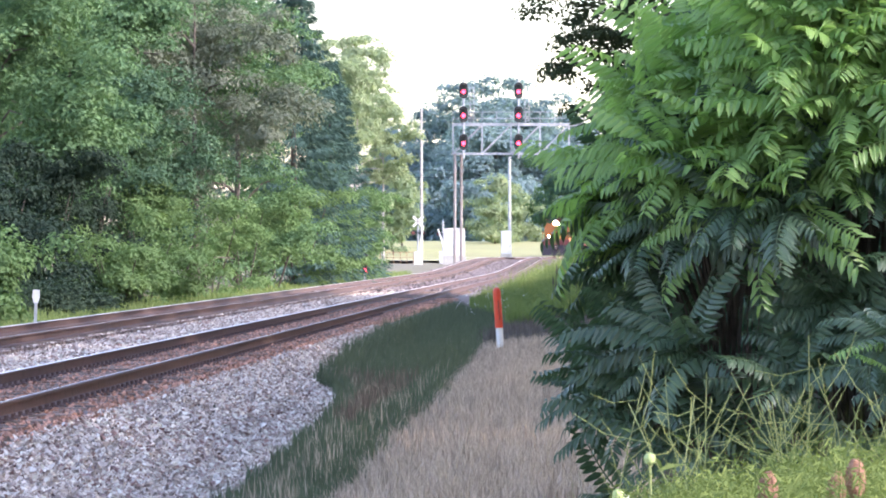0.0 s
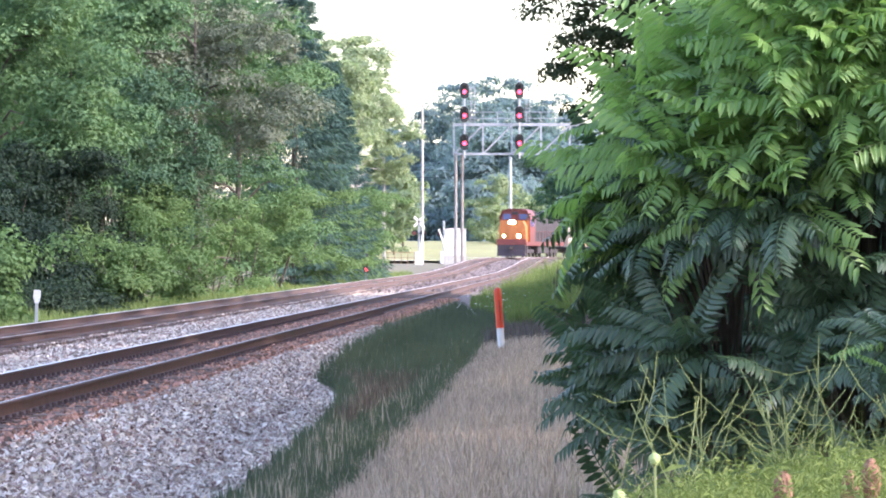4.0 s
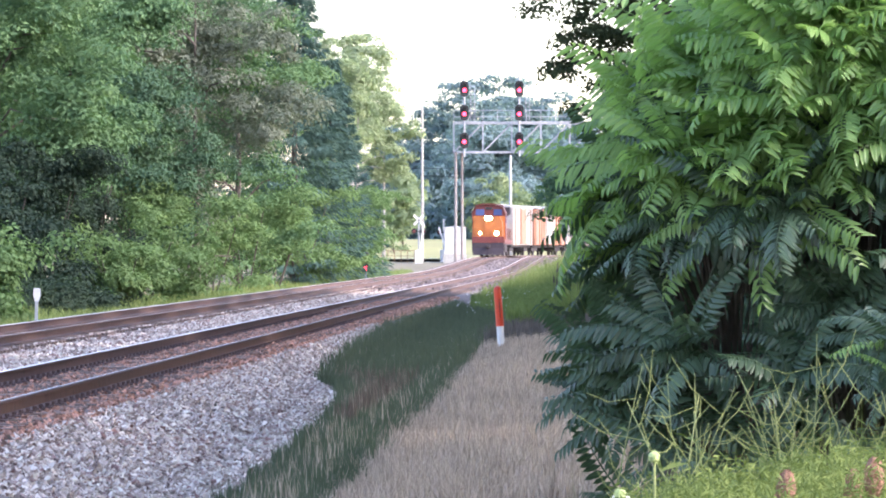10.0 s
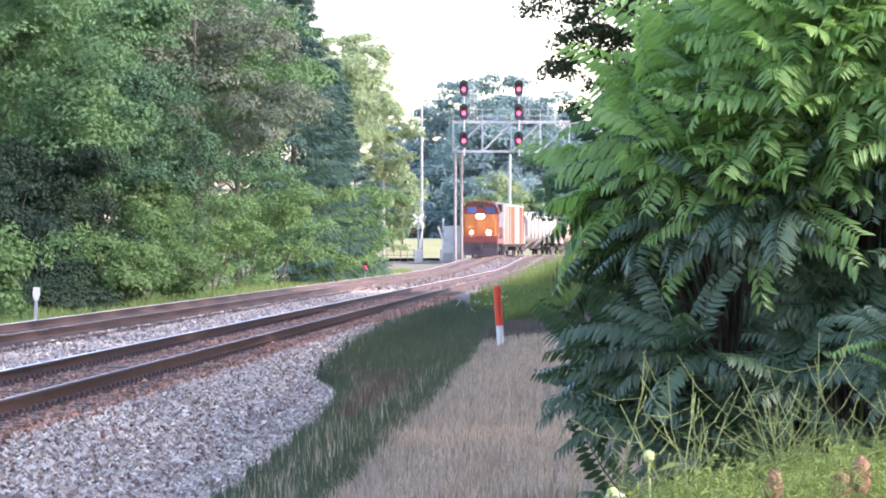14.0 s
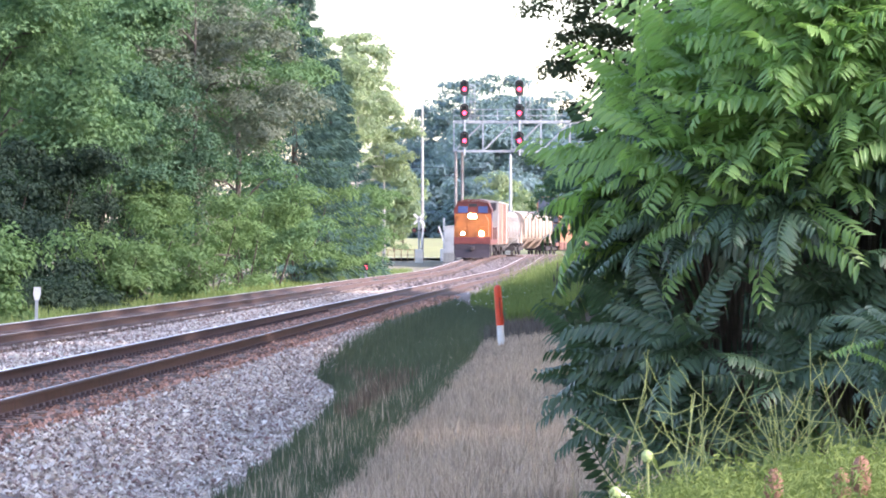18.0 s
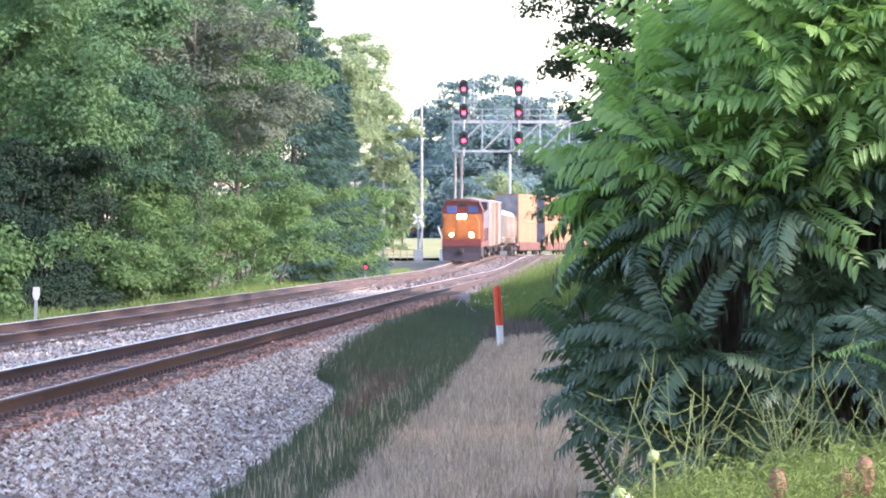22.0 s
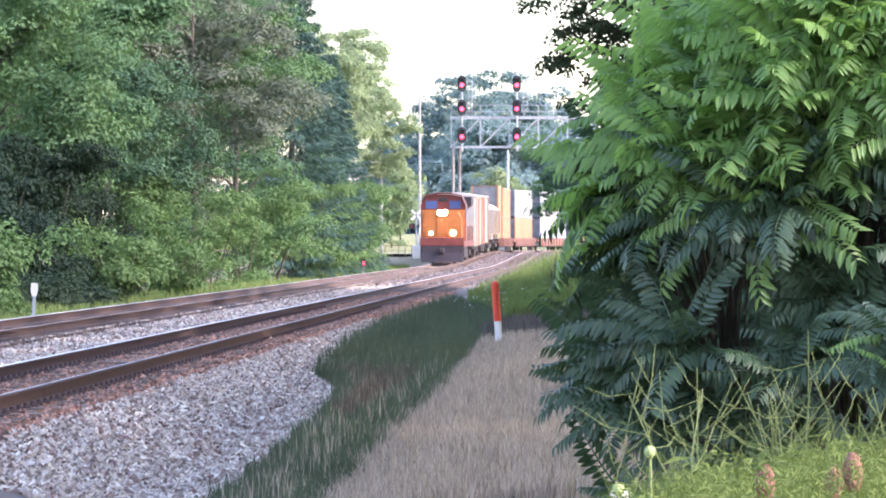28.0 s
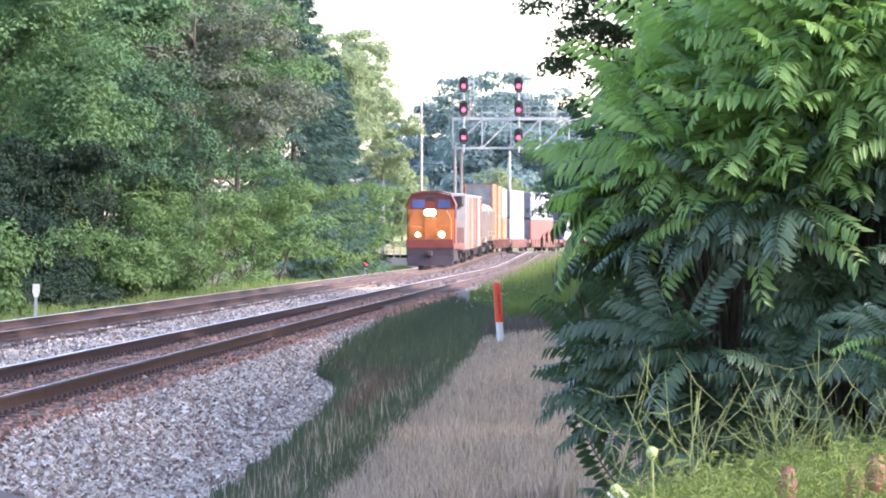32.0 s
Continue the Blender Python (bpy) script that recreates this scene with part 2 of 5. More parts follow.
def leaf_cloud(rng, P, N, length, width, fold=0.25, jitter=0.35, way=None):
    """A folded two-triangle leaf at each point, tip away along a random way in the plane of N."""
    n = len(P)
    N = unit(N + rng.normal(0, jitter, (n, 3)))
    A = unit(np.cross(N, rng.normal(0, 1, (n, 3)))) if way is None else unit(way + rng.normal(0, 0.35, (n, 3)))
    A[:, 2] -= 0.3
    A = unit(A)
    B = unit(np.cross(N, A))
    k = rng.uniform(0.65, 1.25, (n, 1))
    L, W = length * k, width * k
    V = np.empty((n, 4, 3))
    V[:, 0] = P
    V[:, 1] = P + A * L * 0.45 + B * W * 0.5 + N * W * fold
    V[:, 2] = P + A * L
    V[:, 3] = P + A * L * 0.45 - B * W * 0.5 + N * W * fold
    i = np.arange(n)[:, None] * 4
    F = np.concatenate([i + [0, 1, 2], i + [0, 2, 3]])
    return V.reshape(-1, 3), F


def blades(rng, P, height, width, lean=0.25, curl=0.3):
    """Two-part grass blades that lean and curl."""
    n = len(P)
    a = rng.uniform(0, 2 * np.pi, n)
    face = np.stack([np.cos(a), np.sin(a), np.zeros(n)], 1)
    b = rng.uniform(0, 2 * np.pi, n)
    bend = np.stack([np.cos(b), np.sin(b), np.zeros(n)], 1)
    h = (height * rng.uniform(0.45, 1.15, n))[:, None] if np.isscalar(height) else (height * rng.uniform(0.5, 1.15, n))[:, None]
    l = rng.uniform(0, lean, n)[:, None]
    up = np.array([[0, 0, 1.0]])
    V = np.empty((n, 5, 3))
    w = width * rng.uniform(0.6, 1.3, n)[:, None]
    V[:, 0], V[:, 1] = P - face * w / 2, P + face * w / 2
    mid = P + up * h * 0.55 + bend * l * h * 0.4
    V[:, 2], V[:, 3] = mid - face * w * 0.4, mid + face * w * 0.4
    V[:, 4] = P + up * h * (1 - l * curl) + bend * l * h * (1 + curl)
    i = np.arange(n)[:, None] * 5
    F4 = i + [0, 1, 3, 2]
    F3 = i + [2, 3, 4]
    return V.reshape(-1, 3), F4.tolist() + F3.tolist()


# ---- the line of the railway ----
CURVE_FROM, CURVE_RADIUS = 430.0, 200.0


def bend_of(y):
    y = np.asarray(y, float)
    d = np.clip(y - CURVE_FROM, 0, 160)
    return d * d / (2 * CURVE_RADIUS) + np.maximum(y - CURVE_FROM - 160, 0) * 160 / CURVE_RADIUS


def near_x(y):
    return -7.13 + 0.038 * np.asarray(y, float) + bend_of(y)


def far_x(y):
    return -11.75 + 0.038 * np.asarray(y, float) + bend_of(y)


def rail_z(y):
    k = np.clip((np.asarray(y, float) - 285) / 135, 0, 1)
    return 0.72 * k * k * (3 - 2 * k)


def step(a, b, v):
    k = np.clip((v - a) / (b - a), 0, 1)
    return k * k * (3 - 2 * k)


def bed_z(n, y):
    """Height of the ballast at n metres beside the near track's middle."""
    z = -0.20 + np.zeros_like(n)
    toe = 3.9 - 0.9 * step(50, 75, y) - 0.5 * step(90, 200, y)
    z = np.where(n > 1.6, -0.20 - 0.62 * (n - 1.6) / (toe - 1.6), z)
    z = np.where(n < -6.3, -0.20 - 0.62 * (-6.3 - n) / 1.7, z)
    z = np.where((n > -3.4) & (n < -1.25), -0.26, z)
    return z + rail_z(y)


def ground_z(x, y):
    n = x - near_x(y)
    z = -0.62 + 0.20 * step(3.5, 6.0, n) + 0.35 * step(6, 14, n)
    z = np.where((n < 2.6) & (n > -7.4), -0.9, z)
    z = z + 0.55 * step(34, 14, y) * step(2, 6, n) + 0.08 * np.sin(x * 0.9) * np.sin(y * 0.21) * step(2.8, 4, np.abs(n))
    return z + rail_z(y)


def sheet(name, ns, ys, height, mat, lift=0.0):
    N, Y = np.meshgrid(np.array(ns, float), np.array(ys, float))
    X = near_x(Y) + N
    Z = height(N, X, Y) + lift
    V = np.stack([X, Y, Z], -1).reshape(-1, 3)
    w = len(ns)
    i = np.arange(len(ys) - 1)[:, None] * w + np.arange(w - 1)[None, :]
    F = np.stack([i, i + 1, i + w + 1, i + w], -1).reshape(-1, 4)
    return new(name, mesh_of(name, V, F, mat, smooth=True))


near_ns = np.arange(-14, 16.01, 0.4)
wide = np.array([20, 30, 50, 90, 200, 500, 1200, 3000.0])
NS = np.concatenate([-wide[::-1] - 2, near_ns, wide])
YS = np.concatenate([[-300, -100, -40, -15], np.arange(-5, 120, 1.0), np.arange(120, 560, 4.0), [600, 700, 900, 1300, 2200, 4200]])
tagged(sheet("ground", NS, YS, lambda n, x, y: ground_z(x, y), M_SOIL), "brown verge soil with short green growth", "ground", kind="structure")
tagged(sheet("ballast", np.concatenate([np.arange(-8.2, -5.9, 0.23), np.arange(-5.9, 1.4, 0.3), np.arange(1.4, 4.1, 0.15)]),
             np.concatenate([np.arange(-6, 130, 0.5), np.arange(130, 620, 3.0)]), lambda n, x, y: bed_z(n, y), M_GRAVEL),
       "grey crushed stone ballast bed under two tracks", "ballast", kind="structure")


# ---- rails and sleepers ----
RAIL = [(-0.075, -0.172), (0.075, -0.172), (0.075, -0.160), (0.012, -0.140), (0.010, -0.045), (0.036, -0.035), (0.036, -0.016), (0.036, -0.004), (0.028, 0.0), (0.008, 0.0), (-0.008, 0.0), (-0.028, 0.0), (-0.036, -0.004), (-0.036, -0.016), (-0.036, -0.035), (-0.010, -0.045), (-0.012, -0.140), (-0.075, -0.160)]
RAIL_YS = np.concatenate([np.arange(-10, 430, 10.0), np.arange(430, 760, 4.0)])


def rail_line(line, off, track):
    k = len(RAIL)
    xs, zs = line(RAIL_YS) + off, rail_z(RAIL_YS)
    V = [(xs[i] + u, RAIL_YS[i], zs[i] + w) for i in range(len(RAIL_YS)) for u, w in RAIL]
    F = [(i * k + j, i * k + (j + 1) % k, (i + 1) * k + (j + 1) % k, (i + 1) * k + j) for i in range(len(RAIL_YS) - 1) for j in range(k)]
    me = mesh_of("rail", V, F, M_RAIL)
    me.materials.append(M_RAILTOP)
    # wheels polish the head; left rails get a wider band for their glint
    bright = (7, 8, 9, 10) if off < 0 else (10,)
    me.polygons.foreach_set("material_index", [1 if f % k in bright else 0 for f in range(len(F))])
    part("rail", me, None, track)


TRACKS = []
for tname, line in (("railway_track_1", near_x), ("railway_track_2", far_x)):
    tr = empty(tname, pose(0, 0, 0), "rusty steel rails with polished heads on wooden sleepers", "track", kind="structure")
    rail_line(line, 0.7525, tr)
    rail_line(line, -0.7525, tr)
    TRACKS.append((tr, line))


# ---- train ----
def at_rail(y):
    return Vector((float(far_x(y)), y, float(rail_z(y))))


def behind(y, length):
    """The y of the point that lies that many metres of track behind y."""
    steps = max(1, int(abs(length) / 1.0))
    for _ in range(steps):
        g = float(far_x(y + 0.05) - far_x(y - 0.05)) / 0.1
        y += length / steps / math.sqrt(1 + g * g)
    return y


# the locomotive's nose comes on at a steady pace
NOSE_START, PACE = 477.0, 5.94
TRAIN = []  # (thing, metres from the nose to its front end, its length)


def bogie(parent, y, z_r=0.5, wheels=2, pitch=1.8, name="bogie"):
    span = pitch * (wheels - 1) / 2 + 0.55
    b = part(name, boxed(-1.12, 1.12, y - span, y + span, 0.42, 0.78, bevel=0.05), M_UNDER, parent)
    for k in range(wheels):
        wy = y + (k - (wheels - 1) / 2) * pitch
        for sx in (-0.76, 0.76):
            bm = bmesh.new()
            rod(bm, (sx - 0.07, wy, z_r), (sx + 0.07, wy, z_r), z_r, sides=20)
            part("wheel", bm, M_UNDER, b)
    return b


M_UNDER = material("oily underframe", [(0.02, 0.018, 0.02), (0.05, 0.04, 0.045)], 6.0, 0.8, bump=0.2)
M_ORANGE = material("orange locomotive paint", [(0.33, 0.105, 0.028), (0.41, 0.138, 0.036)], 2.0, 0.42, bump=0.03, wear=(0.38, 0.14, 0.04), wear_scale=1.2)
M_LOCODARK = material("dark locomotive paint", [(0.018, 0.012, 0.019), (0.033, 0.022, 0.03)], 2.0, 0.5, bump=0.03)
M_MAROON = material("maroon paint", [(0.11, 0.022, 0.022), (0.16, 0.035, 0.03)], 2.0, 0.5, bump=0.03)
M_ROOFGREY = material("dusty grey roof", [(0.38, 0.365, 0.365), (0.46, 0.445, 0.44)], 2.0, 0.6, bump=0.1)
# Blue base colour imitates the sky reflected in the glass.
M_GLASS = material("cab glass", [(0.05, 0.08, 0.20), (0.07, 0.10, 0.24)], 1.0, 0.08, bump=0.0)
M_LAMP = glowing("headlight", (1.0, 0.80, 0.50), 220.0)
# Faint orange glow that imitates the halo round each lamp.
M_HALO = glowing("lamp halo glow", (1.0, 0.46, 0.11), 0.30)


def locomotive():
    L = 22.3
    t = empty("locomotive", pose(0, 0, 0), "orange-nosed diesel locomotive with lit headlights hauling a freight train", "locomotive")
    # local +y is forward, the nose ends at y = L / 2
    f = L / 2
    part("underframe", boxed(-1.52, 1.52, -f + 0.7, f - 0.5, 1.15, 1.55, bevel=0.04), M_MAROON, t)
    nose = part("nose", extruded([(-1.32, 1.55), (1.32, 1.55), (1.32, 3.1), (1.05, 3.62), (-1.05, 3.62), (-1.32, 3.1)], f - 2.3, f - 0.75), M_ORANGE, t, "orange wide nose")
    part("orange_band", boxed(-1.5, 1.5, f - 2.34, f - 2.28, 1.6, 3.72), M_ORANGE, t, "orange cab front")
    part("nose_door", boxed(-0.38, 0.38, f - 0.75, f - 0.70, 1.65, 3.2, bevel=0.02), M_ORANGE, nose)
    cab = part("cab", extruded([(-1.55, 1.55), (1.55, 1.55), (1.55, 3.95), (1.25, 4.62), (0.55, 4.78), (-0.55, 4.78), (-1.25, 4.62), (-1.55, 3.95)], f - 5.0, f - 2.3), M_MAROON, t)
    part("cab_roof", extruded([(-1.60, 3.92), (-1.29, 4.65), (-0.56, 4.81), (0.56, 4.81), (1.29, 4.65), (1.60, 3.92), (1.58, 4.02), (1.27, 4.74), (0.56, 4.90), (-0.56, 4.90), (-1.27, 4.74), (-1.58, 4.02)], f - 5.05, f - 2.1), M_MAROON, cab, "dark maroon roof")
    for x0, x1 in ((-1.22, -0.42), (0.42, 1.22)):
        part("windscreen", boxed(x0, x1, f - 2.32, f - 2.26, 3.80, 4.35, bevel=0.03), M_GLASS, cab, "windscreen with the sky's blue in its colour")
    for y0 in (f - 4.6, f - 3.5):
        for sx in (-1, 1):
            part("side_window", boxed(min(sx * 1.54, sx * 1.58), max(sx * 1.54, sx * 1.58), y0, y0 + 0.8, 3.1, 3.8), M_GLASS, cab)
    part("number_board", boxed(-0.32, 0.32, f - 2.30, f - 2.20, 4.30, 4.55, bevel=0.02), M_BLACK, cab)
    lampbox = part("headlight_housing", boxed(-0.42, 0.42, f - 0.95, f - 0.68, 3.26, 3.78, bevel=0.05), M_LOCODARK, t)
    # behind each lamp a glowing disc stands in for its halo
    for sx in (-0.16, 0.16):
        part("halo_disc", rod(bmesh.new(), (sx, f - 0.69, 3.52), (sx, f - 0.665 + sx * 0.02, 3.52), 0.24, sides=20), M_HALO, lampbox, "warm halo disc round the lamp")
        bm = rod(bmesh.new(), (sx, f - 0.69, 3.52), (sx, f - 0.64, 3.52), 0.155, sides=16)
        part("headlight", bm, M_LAMP, lampbox, "lit headlight")
    for sx, r in ((-0.76, 0.15), (0.76, 0.09)):
        db = part("ditch_light_box", boxed(sx - 0.2, sx + 0.2, f - 0.62, f - 0.35, 1.93, 2.32, bevel=0.04), M_LOCODARK, t)
        part("halo_disc", rod(bmesh.new(), (sx, f - 0.36, 2.12), (sx, f - 0.335, 2.12), r + 0.085, sides=20), M_HALO, db, "warm halo disc round the lamp")
        part("ditch_light", rod(bmesh.new(), (sx, f - 0.36, 2.12), (sx, f - 0.31, 2.12), r, sides=16), M_LAMP, db, "lit ditch light")
    part("front_platform", boxed(-1.5, 1.5, f - 0.75, f - 0.3, 1.25, 1.82, bevel=0.03), M_MAROON, t, "dark maroon anticlimber")
    part("pilot", extruded([(f - 0.55, 0.14), (f - 0.05, 0.12), (f - 0.30, 0.75), (f - 0.35, 1.3), (f - 0.6, 1.3)], -1.42, 1.42, "x"), M_LOCODARK, t, "dark snow plough pilot")
    part("coupler", boxed(-0.16, 0.16, f - 0.4, f + 0.25, 0.75, 1.05, bevel=0.05), M_UNDER, t)
    for sx in (-1, 1):
        hr = [((sx * 1.45, f - 0.36, 1.6), (sx * 1.45, f - 0.36, 2.7)), ((sx * 0.55, f - 0.36, 1.6), (sx * 0.55, f - 0.36, 2.6)), ((sx * 1.45, f - 0.36, 2.68), (sx * 0.55, f - 0.36, 2.6))]
        part("front_handrail", rods(hr, 0.02), M_ORANGE, t)
        side = [((sx * 1.47, f - 5.2 - k * 1.9, 1.55), (sx * 1.47, f - 5.2 - k * 1.9, 2.6)) for k in range(9)] + [((sx * 1.47, f - 5.2, 2.6), (sx * 1.47, f - 20.4, 2.6))]
        part("side_handrail", rods(side, 0.02), M_MAROON, t)
        part("step_well", boxed(min(sx * 1.1, sx * 1.5), max(sx * 1.1, sx * 1.5), f - 1.5, f - 0.7, 0.4, 1.2, bevel=0.03), M_UNDER, t)
    hood = part("hood", boxed(-0.98, 0.98, -f + 0.9, f - 5.0, 1.55, 4.45, bevel=0.08), M_LOCODARK, t, "dark blue-grey engine hood")
    for k in range(14):
        for sx in (-1, 1):
            part("hood_door", boxed(min(sx * 0.97, sx * 1.01), max(sx * 0.97, sx * 1.01), -f + 1.6 + k * 1.08, -f + 2.55 + k * 1.08, 1.75, 3.6), M_LOCODARK, hood)
    part("radiator", extruded([(-0.95, 3.7), (0.95, 3.7), (1.5, 4.1), (1.5, 4.68), (-1.5, 4.68), (-1.5, 4.1)], -f + 0.9, -f + 5.6), M_LOCODARK, t, "flared radiator housing")
    part("exhaust_stack", boxed(-0.5, 0.5, 0.6, 2.0, 4.42, 4.72, bevel=0.05), M_UNDER, hood)
    part("horn", rods([((0.3, f - 5.6, 4.45), (0.3, f - 5.6, 4.85)), ((0.3, f - 5.7, 4.85), (0.3, f - 5.1, 4.88))], 0.06), M_GALV, t)
    part("fuel_tank", boxed(-1.3, 1.3, -3.0, 3.2, 0.35, 1.15, bevel=0.12), M_UNDER, t)
    bogie(t, f - 4.3, 0.53, 3, 1.85)
    bogie(t, -f + 4.3, 0.53, 3, 1.85)
    return t, L


M_BOXCAR = material("chalky white boxcar paint", [(0.32, 0.305, 0.30), (0.40, 0.385, 0.375)], 1.2, 0.6, bump=0.05, wear=(0.42, 0.26, 0.18), wear_scale=0.5)
M_BOXBROWN = material("rusty brown boxcar paint", [(0.28, 0.13, 0.08), (0.38, 0.19, 0.12)], 1.2, 0.7, bump=0.05, wear=(0.20, 0.09, 0.06), wear_scale=0.8)


def brown_boxcar():
    return boxcar(M_BOXBROWN, "rusty brown boxcar with white door and a pale roof", M_BOXCAR)


def boxcar(paint=None, words="white boxcar with rusty brown doors and a pale roof", doors=None):
    L = 17.0
    paint, doors = paint or M_BOXCAR, doors or M_BOXBROWN
    t = empty("boxcar", pose(0, 0, 0), words, "boxcar", "boxcars")
    f = L / 2 - 0.4
    body = part("body", boxed(-1.55, 1.55, -f, f, 1.05, 4.75, bevel=0.04), paint, t)
    part("roof", extruded([(-1.62, 4.72), (1.62, 4.72), (1.62, 4.80), (0.0, 5.05), (-1.62, 4.80)], -f - 0.05, f + 0.05), M_ROOFGREY, t, "pale dusty roof")
    for sx in (-1, 1):
        for k in range(15):
            y = -f + 0.3 + k * (2 * f - 0.6) / 14
            if abs(y) < 2.2:
                continue
            part("side_post", boxed(min(sx * 1.54, sx * 1.62), max(sx * 1.54, sx * 1.62), y - 0.07, y + 0.07, 1.1, 4.7), doors if k % 4 == 1 else paint, body)
        part("door", boxed(min(sx * 1.55, sx * 1.66), max(sx * 1.55, sx * 1.66), -1.9, 1.9, 1.15, 4.6, bevel=0.02), doors, t, "sliding door in a contrasting colour")
        for k in range(9):
            part("ladder_rung", rods([((sx * 1.6, f - 0.3, 1.2 + k * 0.4), (sx * 1.6, f - 0.75, 1.2 + k * 0.4))], 0.025, 5), M_BOXBROWN, t)
    part("underframe", boxed(-1.3, 1.3, -f, f, 0.85, 1.05), M_UNDER, t)
    bogie(t, f - 2.0)
    bogie(t, -f + 2.0)
    part("coupler", boxed(-0.15, 0.15, -L / 2 - 0.1, L / 2 + 0.1, 0.75, 1.0), M_UNDER, t)
    return t, L


M_PALEHOPPER = material("pale grey hopper paint", [(0.21, 0.205, 0.205), (0.28, 0.275, 0.27)], 1.0, 0.6, bump=0.05, wear=(0.36, 0.25, 0.18), wear_scale=0.7)


M_TANHOPPER = material("tan hopper paint", [(0.25, 0.205, 0.165), (0.32, 0.265, 0.215)], 1.0, 0.6, bump=0.05, wear=(0.34, 0.22, 0.16), wear_scale=0.7)


def hopper(M_HOPPER=None, words="pale grey"):
    M_HOPPER = M_HOPPER or M_PALEHOPPER
    L = 20.4
    t = empty("covered_hopper", pose(0, 0, 0), words + " rounded covered hopper wagon with rust streaks", "hopper wagon", "hopper wagons")
    f = L / 2 - 1.6
    sec = [(1.5 * math.copysign(abs(math.cos(a)) ** 0.55, math.cos(a)), 2.75 + 1.55 * math.copysign(abs(math.sin(a)) ** 0.75, math.sin(a))) for a in [2 * math.pi * k / 28 for k in range(28)]]
    body = part("body", extruded(sec, -f, f), M_HOPPER, t, smooth=False)
    for k in range(9):
        y = -f + 0.1 + k * (2 * f - 0.2) / 8
        for sx in (-1, 1):
            part("side_rib", boxed(min(sx * 1.47, sx * 1.56), max(sx * 1.47, sx * 1.56), y - 0.05, y + 0.05, 1.7, 3.7), M_HOPPER, body)
    part("running_board", boxed(-0.4, 0.4, -f, f, 4.3, 4.36), M_GALV, t)
    for k in range(3):
        y = (k - 1) * 4.2
        bm = bmesh.new()
        bmesh.ops.create_cone(bm, cap_ends=True, segments=4, radius1=0.5, radius2=1.9, depth=1.0, matrix=pose(0, y, 1.1, 0, 0, 45))
        part("discharge_chute", bm, M_HOPPER, t)
    for sy in (-1, 1):
        part("end_platform", boxed(-1.4, 1.4, min(sy * f, sy * (L / 2 - 0.3)), max(sy * f, sy * (L / 2 - 0.3)), 0.95, 1.15), M_UNDER, t)
        part("end_slope", extruded([(sy * f, 3.2), (sy * (f + 0.05), 3.2), (sy * (L / 2 - 0.4), 1.15), (sy * (f - 0.05), 1.15)], -1.3, 1.3, "x"), M_HOPPER, t)
    bogie(t, f - 0.2)
    bogie(t, -f + 0.2)
    part("coupler", boxed(-0.15, 0.15, -L / 2 - 0.1, L / 2 + 0.1, 0.75, 1.0), M_UNDER, t)
    return t, L


M_CONT = {
    "orange": material("orange container paint", [(0.29, 0.125, 0.062), (0.36, 0.165, 0.085)], 1.0, 0.5, bump=0.03, wear=(0.34, 0.17, 0.10), wear_scale=0.6),
    "grey": material("grey container paint", [(0.20, 0.205, 0.225), (0.26, 0.265, 0.285)], 1.0, 0.5, bump=0.03, wear=(0.42, 0.38, 0.36), wear_scale=0.6),
    "white": material("bluish white container paint", [(0.27, 0.285, 0.35), (0.33, 0.35, 0.41)], 1.0, 0.5, bump=0.03, wear=(0.5, 0.48, 0.5), wear_scale=0.6),
    "red": material("red container paint", [(0.34, 0.075, 0.065), (0.42, 0.11, 0.09)], 1.0, 0.5, bump=0.03, wear=(0.36, 0.10, 0.08), wear_scale=0.6),
}


# Dark blue-grey puts the shade on the containers' ends into the colour.
M_ENDSHADE = material("container doors in painted shade", [(0.06, 0.078, 0.105), (0.09, 0.11, 0.14)], 1.0, 0.6, bump=0.03, wear=(0.22, 0.21, 0.22), wear_scale=0.6)


